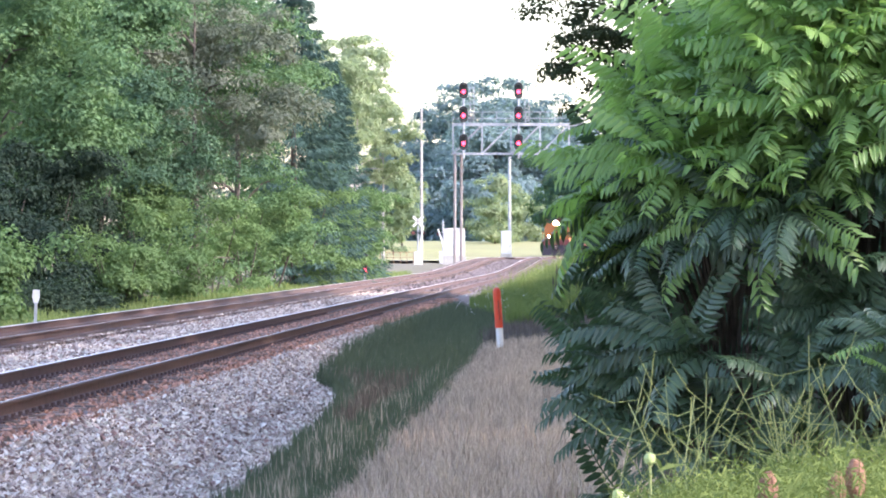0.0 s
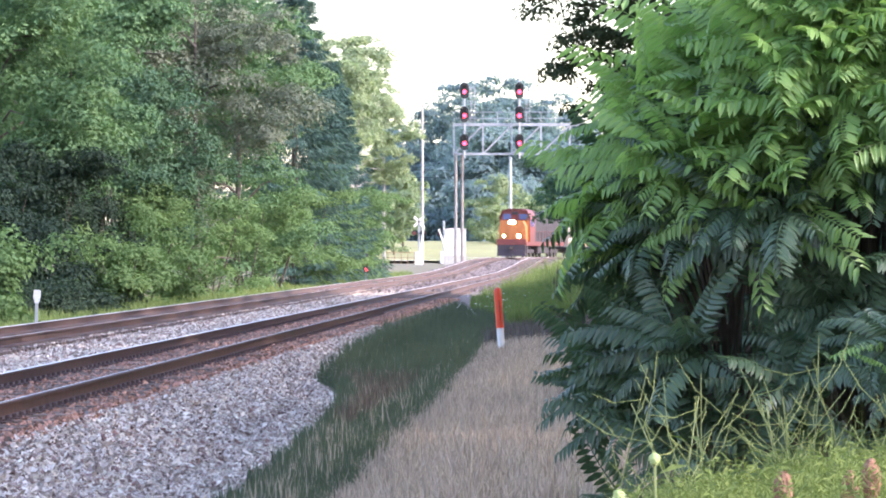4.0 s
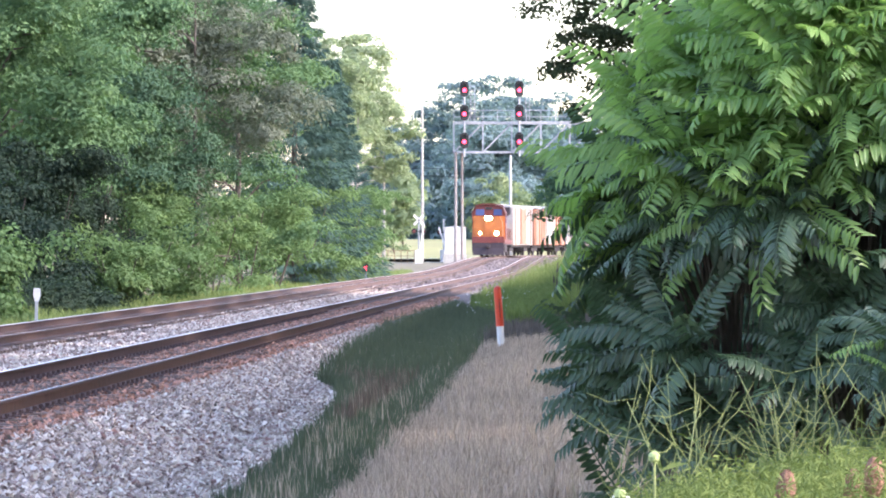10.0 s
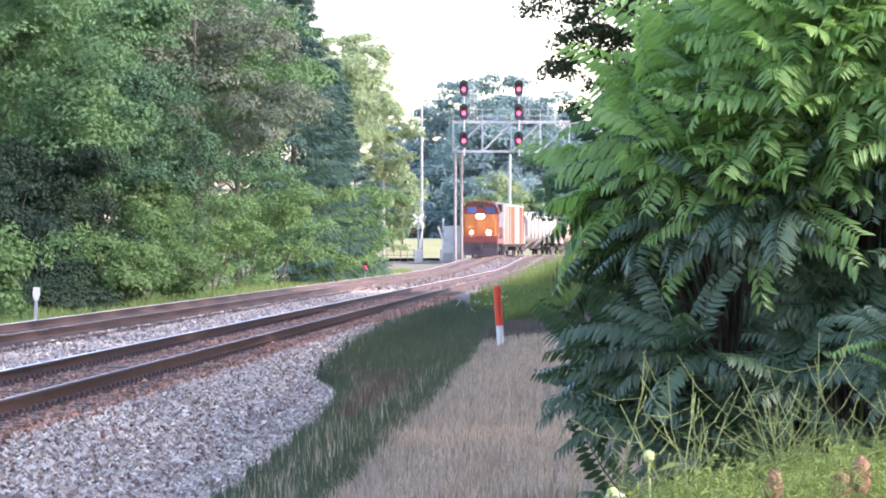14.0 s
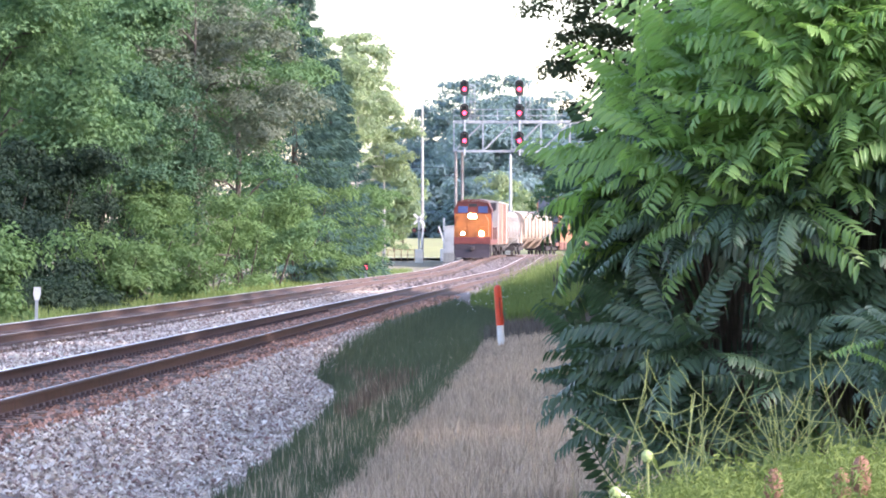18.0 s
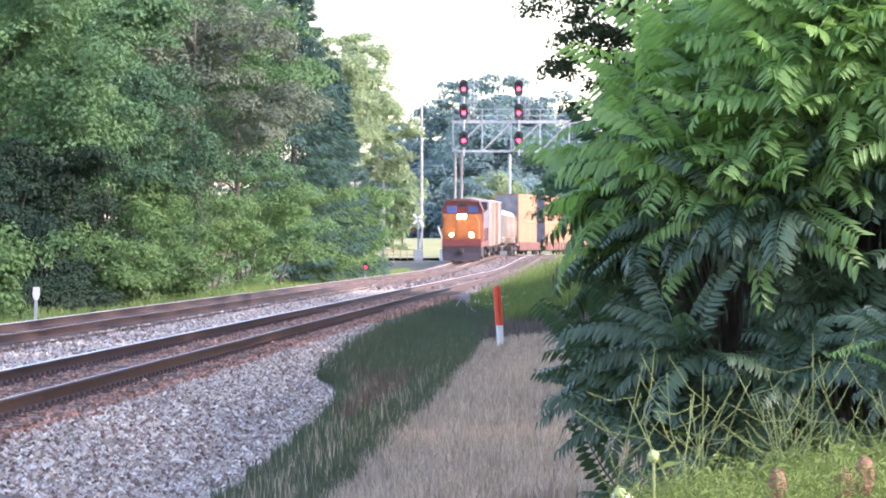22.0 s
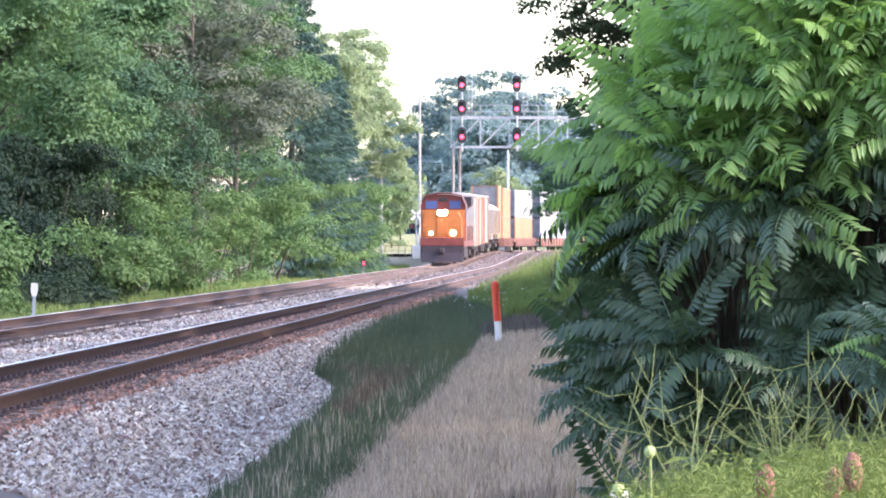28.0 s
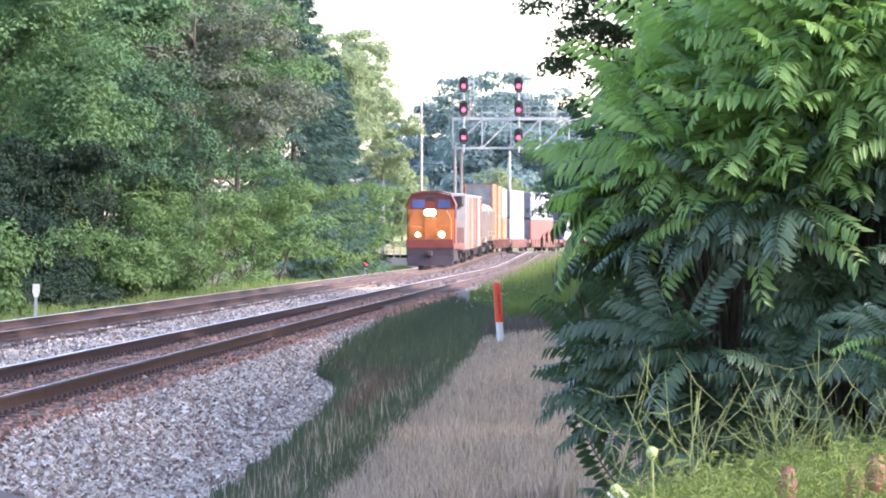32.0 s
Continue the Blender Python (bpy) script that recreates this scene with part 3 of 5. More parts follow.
def container(L, colour):
    """A corrugated box on its own local ground, with doors, corner posts and top rails."""
    t = empty("container", pose(0, 0, 0), colour + " corrugated steel shipping container stacked on a well wagon", "container", "stacked containers")
    m, f, w, h = M_CONT[colour], L / 2, 1.22, 2.78
    n = int(L / 0.28)
    for sx in (-1, 1):
        out = []
        for k in range(n):
            y = -f + 0.15 + k * (L - 0.3) / n
            q = (L - 0.3) / n
            out += [(sx * (w - 0.045), y), (sx * (w - 0.045), y + q * 0.35), (sx * (w - 0.01), y + q * 0.5), (sx * (w - 0.01), y + q * 0.85)]
        V = [(x, y, z) for z in (0.12, h - 0.1) for x, y in out]
        F = [(i, i + 1, len(out) + i + 1, len(out) + i) for i in range(len(out) - 1)]
        part("side_wall", mesh_of("side_wall", V, F, m), None, t)
        for sy in (-1, 1):
            part("corner_post", boxed(min(sx * (w - 0.14), sx * w), max(sx * (w - 0.14), sx * w), min(sy * (f - 0.15), sy * f), max(sy * (f - 0.15), sy * f), 0, h, bevel=0.01), m, t)
        part("bottom_rail", boxed(min(sx * (w - 0.1), sx * w), max(sx * (w - 0.1), sx * w), -f + 0.15, f - 0.15, 0.0, 0.14), m, t)
        part("top_rail", boxed(min(sx * (w - 0.1), sx * w), max(sx * (w - 0.1), sx * w), -f + 0.15, f - 0.15, h - 0.12, h), m, t)
    part("roof", boxed(-w + 0.1, w - 0.1, -f + 0.1, f - 0.1, h - 0.06, h - 0.01), m, t)
    part("floor", boxed(-w + 0.1, w - 0.1, -f + 0.1, f - 0.1, 0.04, 0.12), M_UNDER, t)
    for sy in (-1, 1):
        for sx in (-1, 1):
            part("end_door", boxed(min(0.01 * sx, sx * (w - 0.14)), max(0.01 * sx, sx * (w - 0.14)), min(sy * (f - 0.1), sy * (f - 0.04)), max(sy * (f - 0.1), sy * (f - 0.04)), 0.12, h - 0.1), M_ENDSHADE, t, "blue-grey end door darkened for shade")
    return t


M_WELL = material("rust-red wagon paint", [(0.13, 0.055, 0.045), (0.19, 0.085, 0.065)], 1.4, 0.75, bump=0.05, wear=(0.18, 0.10, 0.08), wear_scale=0.8)


def well_wagon():
    L = 16.6
    t = empty("well_wagon", pose(0, 0, 0), "rust-red well wagon carrying two stacked containers", "well wagon", "well wagons")
    for sx in (-1, 1):
        side = part("side_sill", boxed(min(sx * 1.28, sx * 1.42), max(sx * 1.28, sx * 1.42), -6.7, 6.7, 0.45, 1.25, bevel=0.02), M_WELL, t)
        for k in range(10):
            y = -6.2 + k * 12.4 / 9
            part("sill_rib", boxed(min(sx * 1.42, sx * 1.47), max(sx * 1.42, sx * 1.47), y - 0.05, y + 0.05, 0.5, 1.2), M_WELL, side)
    part("well_floor", boxed(-1.28, 1.28, -6.5, 6.5, 0.36, 0.46), M_UNDER, t)
    for sy in (-1, 1):
        part("end_platform", boxed(-1.35, 1.35, min(sy * 6.5, sy * 8.1), max(sy * 6.5, sy * 8.1), 0.85, 1.2, bevel=0.03), M_WELL, t)
        bogie(t, sy * 7.3, 0.42, 2, 1.6)
    part("coupler", boxed(-0.15, 0.15, -L / 2 - 0.1, L / 2 + 0.1, 0.75, 1.0), M_UNDER, t)
    return t, L


def add_train():
    gone = 0.0
    for make in (locomotive, boxcar, brown_boxcar, hopper):
        t, L = make()
        TRAIN.append((t, gone, L, 0.0))
        gone += L + 0.9
    for paint, words in ((M_TANHOPPER, "tan"),):
        t, L = hopper(paint, words)
        TRAIN.append((t, gone, L, 0.0))
        gone += L + 0.9
    models = {c: container(12.2, c) for c in ("orange", "grey", "white", "red")}
    used = {c: False for c in models}
    lower = ["orange", "orange", "orange", "white", "red", "white", "white", "grey"]
    upper = ["orange", "orange", "grey", "grey", "white", "grey", "orange", "white"]
    first, L = well_wagon()
    for k, (lo, up) in enumerate(zip(lower, upper)):
        w = first if k == 0 else copy_thing(first, pose(0, 0, 0))
        TRAIN.append((w, gone, L, 0.0))
        for c, z in ((lo, 0.47), (up, 3.26)):
            t = copy_thing(models[c], pose(0, 0, 0)) if used[c] else models[c]
            used[c] = True
            TRAIN.append((t, gone, L, z))
        gone += L + 0.5


add_train()


# ---- signals and lineside things ----
def at(side, y):
    """The x at depth y on the sight line that lies that far to the side at the lens distance."""
    return side * y / LENS


def near_ground(x, y):
    return float(ground_z(np.array(x), np.array(y)))


def signal_head(parent, x, y, z, s=1.0):
    h = part("signal_head", extruded([(x + 0.46 * s * math.cos(a), z + (0.62 if math.sin(a) > 0 else -0.28) * s + 0.42 * s * math.sin(a)) for a in [2 * math.pi * k / 24 for k in range(24)]], y - 0.06, y + 0.02), M_BLACK, parent, "black oval signal target with one red lens lit")
    for k in range(2):
        zz = z + 0.02 + k * 0.52 * s
        bm = bmesh.new()
        for j in range(9):
            a0, a1 = math.radians(-20 + j * 220 / 9), math.radians(-20 + (j + 1) * 220 / 9)
            pts = [(x + 0.24 * s * math.cos(a), yy, zz + 0.24 * s * math.sin(a)) for a in (a0, a1) for yy in (y - 0.06, y - 0.5)]
            v = [bm.verts.new(p) for p in pts]
            bm.faces.new((v[0], v[1], v[3], v[2]))
        bmesh.ops.remove_doubles(bm, verts=bm.verts, dist=0.001)
        bmesh.ops.solidify(bm, geom=bm.faces[:], thickness=0.015)
        part("hood", bm, M_BLACK, h)
        bm = rod(bmesh.new(), (x, y - 0.07, zz), (x, y - 0.10, zz), 0.21 * s, sides=18)
        part("lens", bm, M_RED if k == 0 else M_BLACK, h, "lit red lens" if k == 0 else "dark lens")
    return h


M_LEG = material("weathered grey steel", [(0.20, 0.19, 0.19), (0.28, 0.265, 0.26)], 3.0, 0.65, 0.1, 0.05, wear=(0.24, 0.17, 0.14), wear_scale=0.8)


def signal_bridge():
    y = 390.0
    t = empty("signal_bridge", pose(0, 0, 0), "galvanised lattice signal bridge with six lit red signals", "signal bridge")
    x0, x1 = at(18, y), at(18, y) + 15.0
    zb, zt, ye = 9.75, 12.25, 0.9
    ground = float(ground_z(np.array(x0), np.array(y)))
    for dy in (-ye / 2, ye / 2):
        for z in (zb, zt):
            part("chord", boxed(x0 - 0.1, x1, y + dy - 0.07, y + dy + 0.07, z - 0.09, z + 0.09), M_GALV, t)
        n = 6
        for k in range(n):
            xa, xb = x0 + k * (x1 - x0) / n, x0 + (k + 1) * (x1 - x0) / n
            part("post", boxed(xa - 0.06, xa + 0.06, y + dy - 0.05, y + dy + 0.05, zb, zt), M_GALV, t)
            part("brace", rods([((xa, y + dy, zb), (xb, y + dy, zt))], 0.07), M_GALV, t)
    for k in range(13):
        xa = x0 + k * (x1 - x0) / 12
        part("cross_member", rods([((xa, y - ye / 2, zb), (xa, y + ye / 2, zb)), ((xa, y - ye / 2, zt), (xa, y + ye / 2, zt))], 0.04), M_GALV, t)
    part("walkway", boxed(x0, x1, y - ye / 2, y + ye / 2, zt + 0.1, zt + 0.15), M_GALV, t)
    rail = [((x0 + k * 1.25, y - ye / 2, zt), (x0 + k * 1.25, y - ye / 2, zt + 1.1)) for k in range(13)]
    rail += [((x0, y - ye / 2, zt + q), (x1, y - ye / 2, zt + q)) for q in (0.55, 1.1)]
    part("railing", rods(rail, 0.03), M_GALV, t, "thin walkway railing")
    for xx in (x0 + 0.15, x1 - 0.2):
        for dy in (-ye / 2, ye / 2):
            part("leg", rods([((xx + 0.28 + dy * 0.62, y + dy * 1.4, ground - 0.2), (xx + 0.28 + dy * 0.62, y + dy, zb))], 0.13, 10), M_LEG, t, "tall weathered tubular leg")
        part("leg_bracing", rods([((xx, y - ye * 0.65, 0.5 + 1.3 * k), (xx, y + ye * 0.65, 1.8 + 1.3 * k)) for k in range(7)], 0.03), M_GALV, t)
    for side in (36.5, 133.5):
        x = at(side, y)
        mast = part("signal_mast", rods([((x, y - 0.75, zb - 0.4), (x, y - 0.75, 16.2))], 0.09, 10), M_GALV, t)
        part("mast_bracket", rods([((x, y - 0.75, zt), (x, y - ye / 2, zt)), ((x, y - 0.75, zb), (x, y - ye / 2, zb))], 0.05), M_GALV, t)
        part("ladder", rods([((x + 0.55, y - 0.4, zt), (x + 0.55, y - 0.4, 15.6)), ((x + 0.9, y - 0.4, zt), (x + 0.9, y - 0.4, 15.6))] + [((x + 0.55, y - 0.4, zt + 0.35 * k), (x + 0.9, y - 0.4, zt + 0.35 * k)) for k in range(1, 10)], 0.025, 5), M_GALV, t)
        for py in (276.0, 234.0, 185.0):
            signal_head(mast, x, y - 0.9, 1.6 + py / LENS * y, 0.8)


signal_bridge()


def cabinet(name, x0, x1, y, h, deep, label):
    g = float(ground_z(np.array((x0 + x1) / 2), np.array(y)))
    t = empty(name, pose((x0 + x1) / 2, y, g), label, "equipment cabinet", "lineside cabinets")
    w = (x1 - x0) / 2
    part("plinth", boxed(-w - 0.08, w + 0.08, -deep / 2 - 0.08, deep / 2 + 0.08, -0.3, 0.9), M_CONCRETE, t, "concrete plinth")
    part("body", boxed(-w, w, -deep / 2, deep / 2, 0.9, h, bevel=0.03), M_CABINET, t)
    part("roof", extruded([(-w - 0.08, h), (w + 0.08, h), (w + 0.08, h + 0.05), (0, h + 0.14), (-w - 0.08, h + 0.05)], -deep / 2 - 0.08, deep / 2 + 0.08), M_CABINET, t)
    for k in range(2 if w > 0.6 else 1):
        a, b = (-w + 0.06, -0.02) if k == 0 and w > 0.6 else ((0.02, w - 0.06) if k else (-w + 0.06, w - 0.06))
        d = part("door", boxed(a, b, -deep / 2 - 0.03, -deep / 2, 1.0, h - 0.1, bevel=0.01), M_CABINET, t)
        part("handle", boxed(b - 0.12, b - 0.08, -deep / 2 - 0.07, -deep / 2 - 0.03, 1.6, 1.85), M_BLACK, d)


cabinet("equipment_cabinet", at(1, 412), at(39, 412), 412, 3.3, 1.2, "pale grey metal signal cabinet beside the track")
cabinet("equipment_cabinet", at(103, 488), at(121, 488), 488, 3.3, 1.0, "narrow pale grey metal signal cabinet by a pole")


def pole(name, side, y, top, r, mat, label, arms=0):
    x = at(side, y)
    g = float(ground_z(np.array(x), np.array(y)))
    t = empty(name, pose(x, y, g), label, "pole")
    part("shaft", rod(bmesh.new(), (0, 0, -0.3), (0, 0, top - g), r, r * 0.7, 10), mat, t)
    for k in range(arms):
        part("crossarm", boxed(-1.1, 1.1, -0.06, 0.06, top - g - 0.6 - k, top - g - 0.45 - k), M_BARK, t)
    return t


pole("utility_pole", -38, 420, 15.0, 0.15, M_PALEBARK, "tall sun-bleached utility pole beyond the crossing")
pole("signal_mast", 118, 489, 11.5, 0.2, M_GALV, "grey metal mast beside a narrow cabinet")


for z in (8.6, 7.9):
    tagged(part("overhead_wire", tube([(-40.0, 420, z + 0.6), (-12.0, 420, z + 0.05), (at(-38, 420), 420, z + 0.3), (18.0, 420, z - 0.2), (60.0, 420, z + 1.5)], 0.02, 0.02, 5), M_BLACK), "thin overhead wire fixed to a utility pole", "wire", "overhead wires")


M_FENCE = material("weathered rust-brown timber", [(0.26, 0.17, 0.10), (0.36, 0.25, 0.16)], 6.0, 0.9, bump=0.3)


def fence():
    y, g = 425.0, near_ground(-4.3, 425.0)
    t = empty("fence", pose(-4.3, y, g), "low rust-brown post and rail fence by the crossing", "fence")
    for k in range(6):
        part("post", boxed(-1.6 + k * 0.62, -1.53 + k * 0.62, -0.04, 0.04, -0.2, 1.1), M_FENCE, t)
    for z in (0.55, 1.05):
        part("rail", boxed(-1.7, 1.7, -0.07, -0.04, z, z + 0.06), M_FENCE, t)


def crossing_signal(side, y, lean, boards=True):
    x = at(side, y)
    g = float(ground_z(np.array(x), np.array(y)))
    t = empty("crossing_signal", pose(x, y, g), "white level crossing signal with crossbuck and raised arm", "crossing signal", "level crossing signals")
    part("mast", rod(bmesh.new(), (0, 0, 0), (0, 0, 4.2), 0.08), M_GALV, t)
    part("base_box", boxed(-0.35, 0.35, -0.3, 0.3, 0.0, 1.2, bevel=0.04), M_CABINET, t)
    for s in (-1, 1):
        bm = boxed(-0.62, 0.62, -0.12, -0.09, -0.11, 0.11)
        bmesh.ops.transform(bm, matrix=pose(0, 0, 3.9, 0, 45 * s, 0), verts=bm.verts)
        if boards:
            part("crossbuck_board", bm, M_WHITE, t, "white crossbuck board")
        else:
            bm.free()
        lamp = part("lamp_target", rod(bmesh.new(), (s * 0.42, -0.12, 2.9), (s * 0.42, -0.16, 2.9), 0.26, sides=16), M_BLACK, t)
        part("lamp", rod(bmesh.new(), (s * 0.42, -0.16, 2.9), (s * 0.42, -0.2, 2.9), 0.13, sides=12), M_MAROON, lamp)
    part("lamp_bar", rods([((-0.42, -0.08, 2.9), (0.42, -0.08, 2.9))], 0.03), M_BLACK, t)
    bm = boxed(-0.08, 0.08, -0.3, -0.25, 0.0, 2.2)
    bmesh.ops.transform(bm, matrix=pose(0.2, 0, 1.3, 0, lean, 0), verts=bm.verts)
    part("gate_arm", bm, M_WHITE, t, "raised white gate arm")


crossing_signal(-44, 405, 6)
crossing_signal(0, 440, -18, boards=False)

# level crossing road
yr = 446.0
bm = bmesh.new()
xs = [-60, -30, -12, -8, -4.62, 0, 3]
vs = []
for n in xs:
    for dy in (-4.5, 4.5):
        X = float(near_x(yr)) + n
        vs.append(bm.verts.new((X, yr + dy + 0.02 * abs(n), float(rail_z(yr)) + (-0.02 if -8.2 < n < 3 else -0.3))))
for k in range(len(xs) - 1):
    bm.faces.new((vs[2 * k], vs[2 * k + 2], vs[2 * k + 3], vs[2 * k + 1]))
M_ROAD = material("pale crossing road", [(0.44, 0.42, 0.40), (0.54, 0.52, 0.49)], 2.0, 0.9, bump=0.2)
tagged(part("road", bm, M_ROAD), "pale worn asphalt road over the tracks", "road", kind="structure")


def dwarf_signal():
    y = 243.0
    x = at(-138, y)
    g = float(ground_z(np.array(x), np.array(y)))
    t = empty("dwarf_signal", pose(x, y, g), "low black dwarf signal showing one red light", "signal")
    part("post", rod(bmesh.new(), (0, 0, -0.1), (0, 0, 1.2), 0.05), M_GALV, t)
    part("housing", boxed(-0.13, 0.13, -0.1, 0.1, 1.12, 2.2, bevel=0.03), M_BLACK, t)
    part("lens", rod(bmesh.new(), (0, -0.1, 1.30), (0, -0.14, 1.30), 0.10, sides=14), M_RED, t, "lit red lens")
    part("hood", boxed(-0.14, 0.14, -0.3, -0.1, 1.44, 1.47), M_BLACK, t)


dwarf_signal()
fence()


def marker_stake():
    y = 92.5
    x = at(102.5, y)
    g = float(ground_z(np.array(x), np.array(y)))
    t = empty("marker_post", pose(x, y, g, 0, -4.0, 0), "orange-topped white plastic marker post in dry grass", "marker post")
    part("white_base", rod(bmesh.new(), (0, 0, -0.2), (0, 0, 0.45), 0.072, 0.072, 16), M_WHITE, t, "white lower tube", smooth=False)
    bm = rod(bmesh.new(), (0, 0, 0.45), (0, 0, 1.20), 0.079, 0.079, 16)
    bmesh.ops.create_uvsphere(bm, u_segments=16, v_segments=8, radius=0.079, matrix=pose(0, 0, 1.20))
    part("orange_sleeve", bm, M_ORANGEPOST, t, "orange upper tube")
    part("label_strip", boxed(0.012, 0.024, -0.085, -0.07, 0.62, 1.02), M_BLACK, t, "dark worn label strip")


marker_stake()


def mile_post():
    y = 110.0
    x = at(-722, y)
    base = float(bed_z(np.array(x) - near_x(y), np.array(y)))
    t = empty("lineside_post", pose(x, y, base, 0, 2, 0), "weathered white lineside post with a small plate", "post")
    part("shaft", boxed(-0.035, 0.035, -0.035, 0.035, -0.2, 0.98), M_GALV, t)
    part("plate", extruded([(-0.09, 0.86), (-0.05, 0.72), (0.05, 0.72), (0.09, 0.86), (0.08, 1.04), (-0.08, 1.04)], -0.06, -0.035), M_CABINET, t)


mile_post()


# ---- trees ----
def skeleton(rng, h, r, limbs, reach, start=0.25, lean=0.0):
    bm = bmesh.new()
    pts = [Vector((lean * k * h * 0.02 + rng.normal(0, 0.02) * h * 0.1, rng.normal(0, 0.02) * h * 0.1, -0.3 + (h * 0.74 + 0.3) * k / 6)) for k in range(7)]
    for k in range(6):
        rod(bm, pts[k], pts[k + 1], r * (1 - 0.14 * k), r * (1 - 0.14 * (k + 1)), 8)
    ends = []
    for k in range(limbs):
        s = start + (0.9 - start) * (k + rng.uniform(0, 0.8)) / limbs
        i = min(5, int(s * 6))
        p = pts[i].lerp(pts[i + 1], s * 6 - i)
        a = rng.uniform(0, 2 * math.pi)
        q = p + Vector((math.cos(a), math.sin(a), rng.uniform(0.15, 0.7))) * reach * rng.uniform(0.5, 0.9) * (1.15 - 0.6 * s)
        mid = p.lerp(q, 0.5) + Vector((0, 0, 0.1 * reach))
        rod(bm, p, mid, r * 0.32, r * 0.2, 6)
        rod(bm, mid, q, r * 0.2, r * 0.06, 6)
        ends.append(q)
    return bm, ends


def crown(rng, centre, radii, clumps, per, leaf, clump_r, flat=0.7, each=6):
    """Boughs of several leaf clumps spread through an uneven ellipsoid, thicker towards its skin, and a few clumps inside."""
    boughs = max(6, int(clumps * 0.85) // each)
    B = unit(rng.normal(0, 1, (boughs, 3))) * (rng.uniform(0.35, 1.0, (boughs, 1)) ** 0.4)
    B = B * (1 + 0.22 * np.sin(B[:, :1] * 5 + 1) * np.cos(B[:, 1:2] * 4 + B[:, 2:] * 6))
    B = B * np.array(radii)
    spread = rng.normal(0, 1, (boughs, each, 3)) * np.array([0.8, 0.8, 0.38]) * clump_r * min(1.0, 0.25 * each) * rng.uniform(0.7, 1.25, (boughs, 1, 1))
    C = (B[:, None] + spread).reshape(-1, 3)
    inner = unit(rng.normal(0, 1, (max(0, clumps - len(C)), 3))) * rng.uniform(0, 0.75, (max(0, clumps - len(C)), 1)) * np.array(radii)
    C = np.concatenate([C, inner]) + np.array(centre)
    clumps = len(C)
    size = clump_r * rng.uniform(0.6, 1.35, (clumps, 1, 1))
    D = unit(rng.normal(0, 1, (clumps, per, 3)))
    D[..., 2] = np.where(D[..., 2] < -0.3, -D[..., 2] * 0.6, D[..., 2])
    P = C[:, None] + D * size * rng.uniform(0.55, 1.05, (clumps, per, 1)) * np.array([1, 1, flat])
    return leaf_cloud(rng, P.reshape(-1, 3), (D + np.array([0, 0, 0.5])).reshape(-1, 3), leaf, leaf * 0.62, jitter=0.24)


def broadleaf(x, y, h, width, mat, seed, label, clumps=150, per=110, leaf=0.22, low=0.18, bark=M_BARK, name="tree", group="trackside trees", cat="tree", clump_r=0.75, limbs=9, each=6):
    rng = np.random.default_rng(seed)
    g = float(ground_z(np.array(x), np.array(y)))
    t = empty(name, pose(x, y, g), label, cat, group)
    bm, _ = skeleton(rng, h, 0.010 * h + 0.02, limbs, width * 0.55, low)
    part("trunk", bm, bark, t)
    V, F = crown(rng, (0, 0, h * (0.5 + low / 2)), (width / 2, width / 2, h * (1 - low) / 2), clumps, per, leaf, clump_r, each=each)
    part("crown", mesh_of("crown", V, F, mat), None, t)
    return t


def shrub(x, y, h, width, mat, seed, label, clumps=50, per=90, leaf=0.16, clump_r=0.5, group="trackside brush", name="shrub"):
    rng = np.random.default_rng(seed)
    g = float(ground_z(np.array(x), np.array(y)))
    t = empty(name, pose(x, y, g), label, "shrub", group)
    for k in range(5):
        a = rng.uniform(0, 6.28)
        part("stem", rod(bmesh.new(), (0.1 * math.cos(a), 0.1 * math.sin(a), -0.1), (width * 0.3 * math.cos(a), width * 0.3 * math.sin(a), h * 0.75), 0.045, 0.015, 6), M_BARK, t)
    V, F = crown(rng, (0, 0, h * 0.48), (width / 2, width / 2, h * 0.52), clumps, per, leaf, clump_r)
    V[:, 2] = np.maximum(V[:, 2], 0.0)
    part("foliage", mesh_of("foliage", V, F, mat), None, t)
    return t


def spruce(x, y, h, width, seed, label):
    rng = np.random.default_rng(seed)
    g = float(ground_z(np.array(x), np.array(y)))
    t = empty("spruce", pose(x, y, g), label, "tree", "trackside trees")
    part("trunk", rod(bmesh.new(), (0, 0, -0.3), (0, 0, h), 0.24, 0.03, 10), M_BARK, t)
    P, N, W = [], [], []
    for k in range(150):
        s = (k + rng.uniform(0, 1)) / 150
        z = h * (0.06 + 0.93 * s)
        reach = width / 2 * (1 - s) ** 0.75 * rng.uniform(0.75, 1.1) + 0.25
        a = k * 2.399 + rng.normal(0, 0.2)
        m = 210
        q = rng.uniform(0.15, 1, m)
        side = rng.normal(0, 0.16, m) * reach * (1.1 - q) + rng.normal(0, 0.08, m)
        ca, sa = math.cos(a), math.sin(a)
        px, py = ca * q * reach - sa * side, sa * q * reach + ca * side
        pz = z - 0.35 * q * reach + 0.28 * q * q * reach - rng.uniform(0, 0.28, m)
        P.append(np.stack([px, py, pz], 1))
        N.append(np.stack([ca * 0.3 + 0 * q, sa * 0.3 + 0 * q, 1 + 0 * q], 1))
        W.append(np.stack([ca - sa * np.sign(side) * 0.6, sa + ca * np.sign(side) * 0.6, -0.35 + 0 * q], 1))
    V, F = leaf_cloud(rng, np.concatenate(P), np.concatenate(N), 0.40, 0.065, jitter=0.6, way=np.concatenate(W))
    part("crown", mesh_of("crown", V, F, LEAF_SPRUCE), None, t)


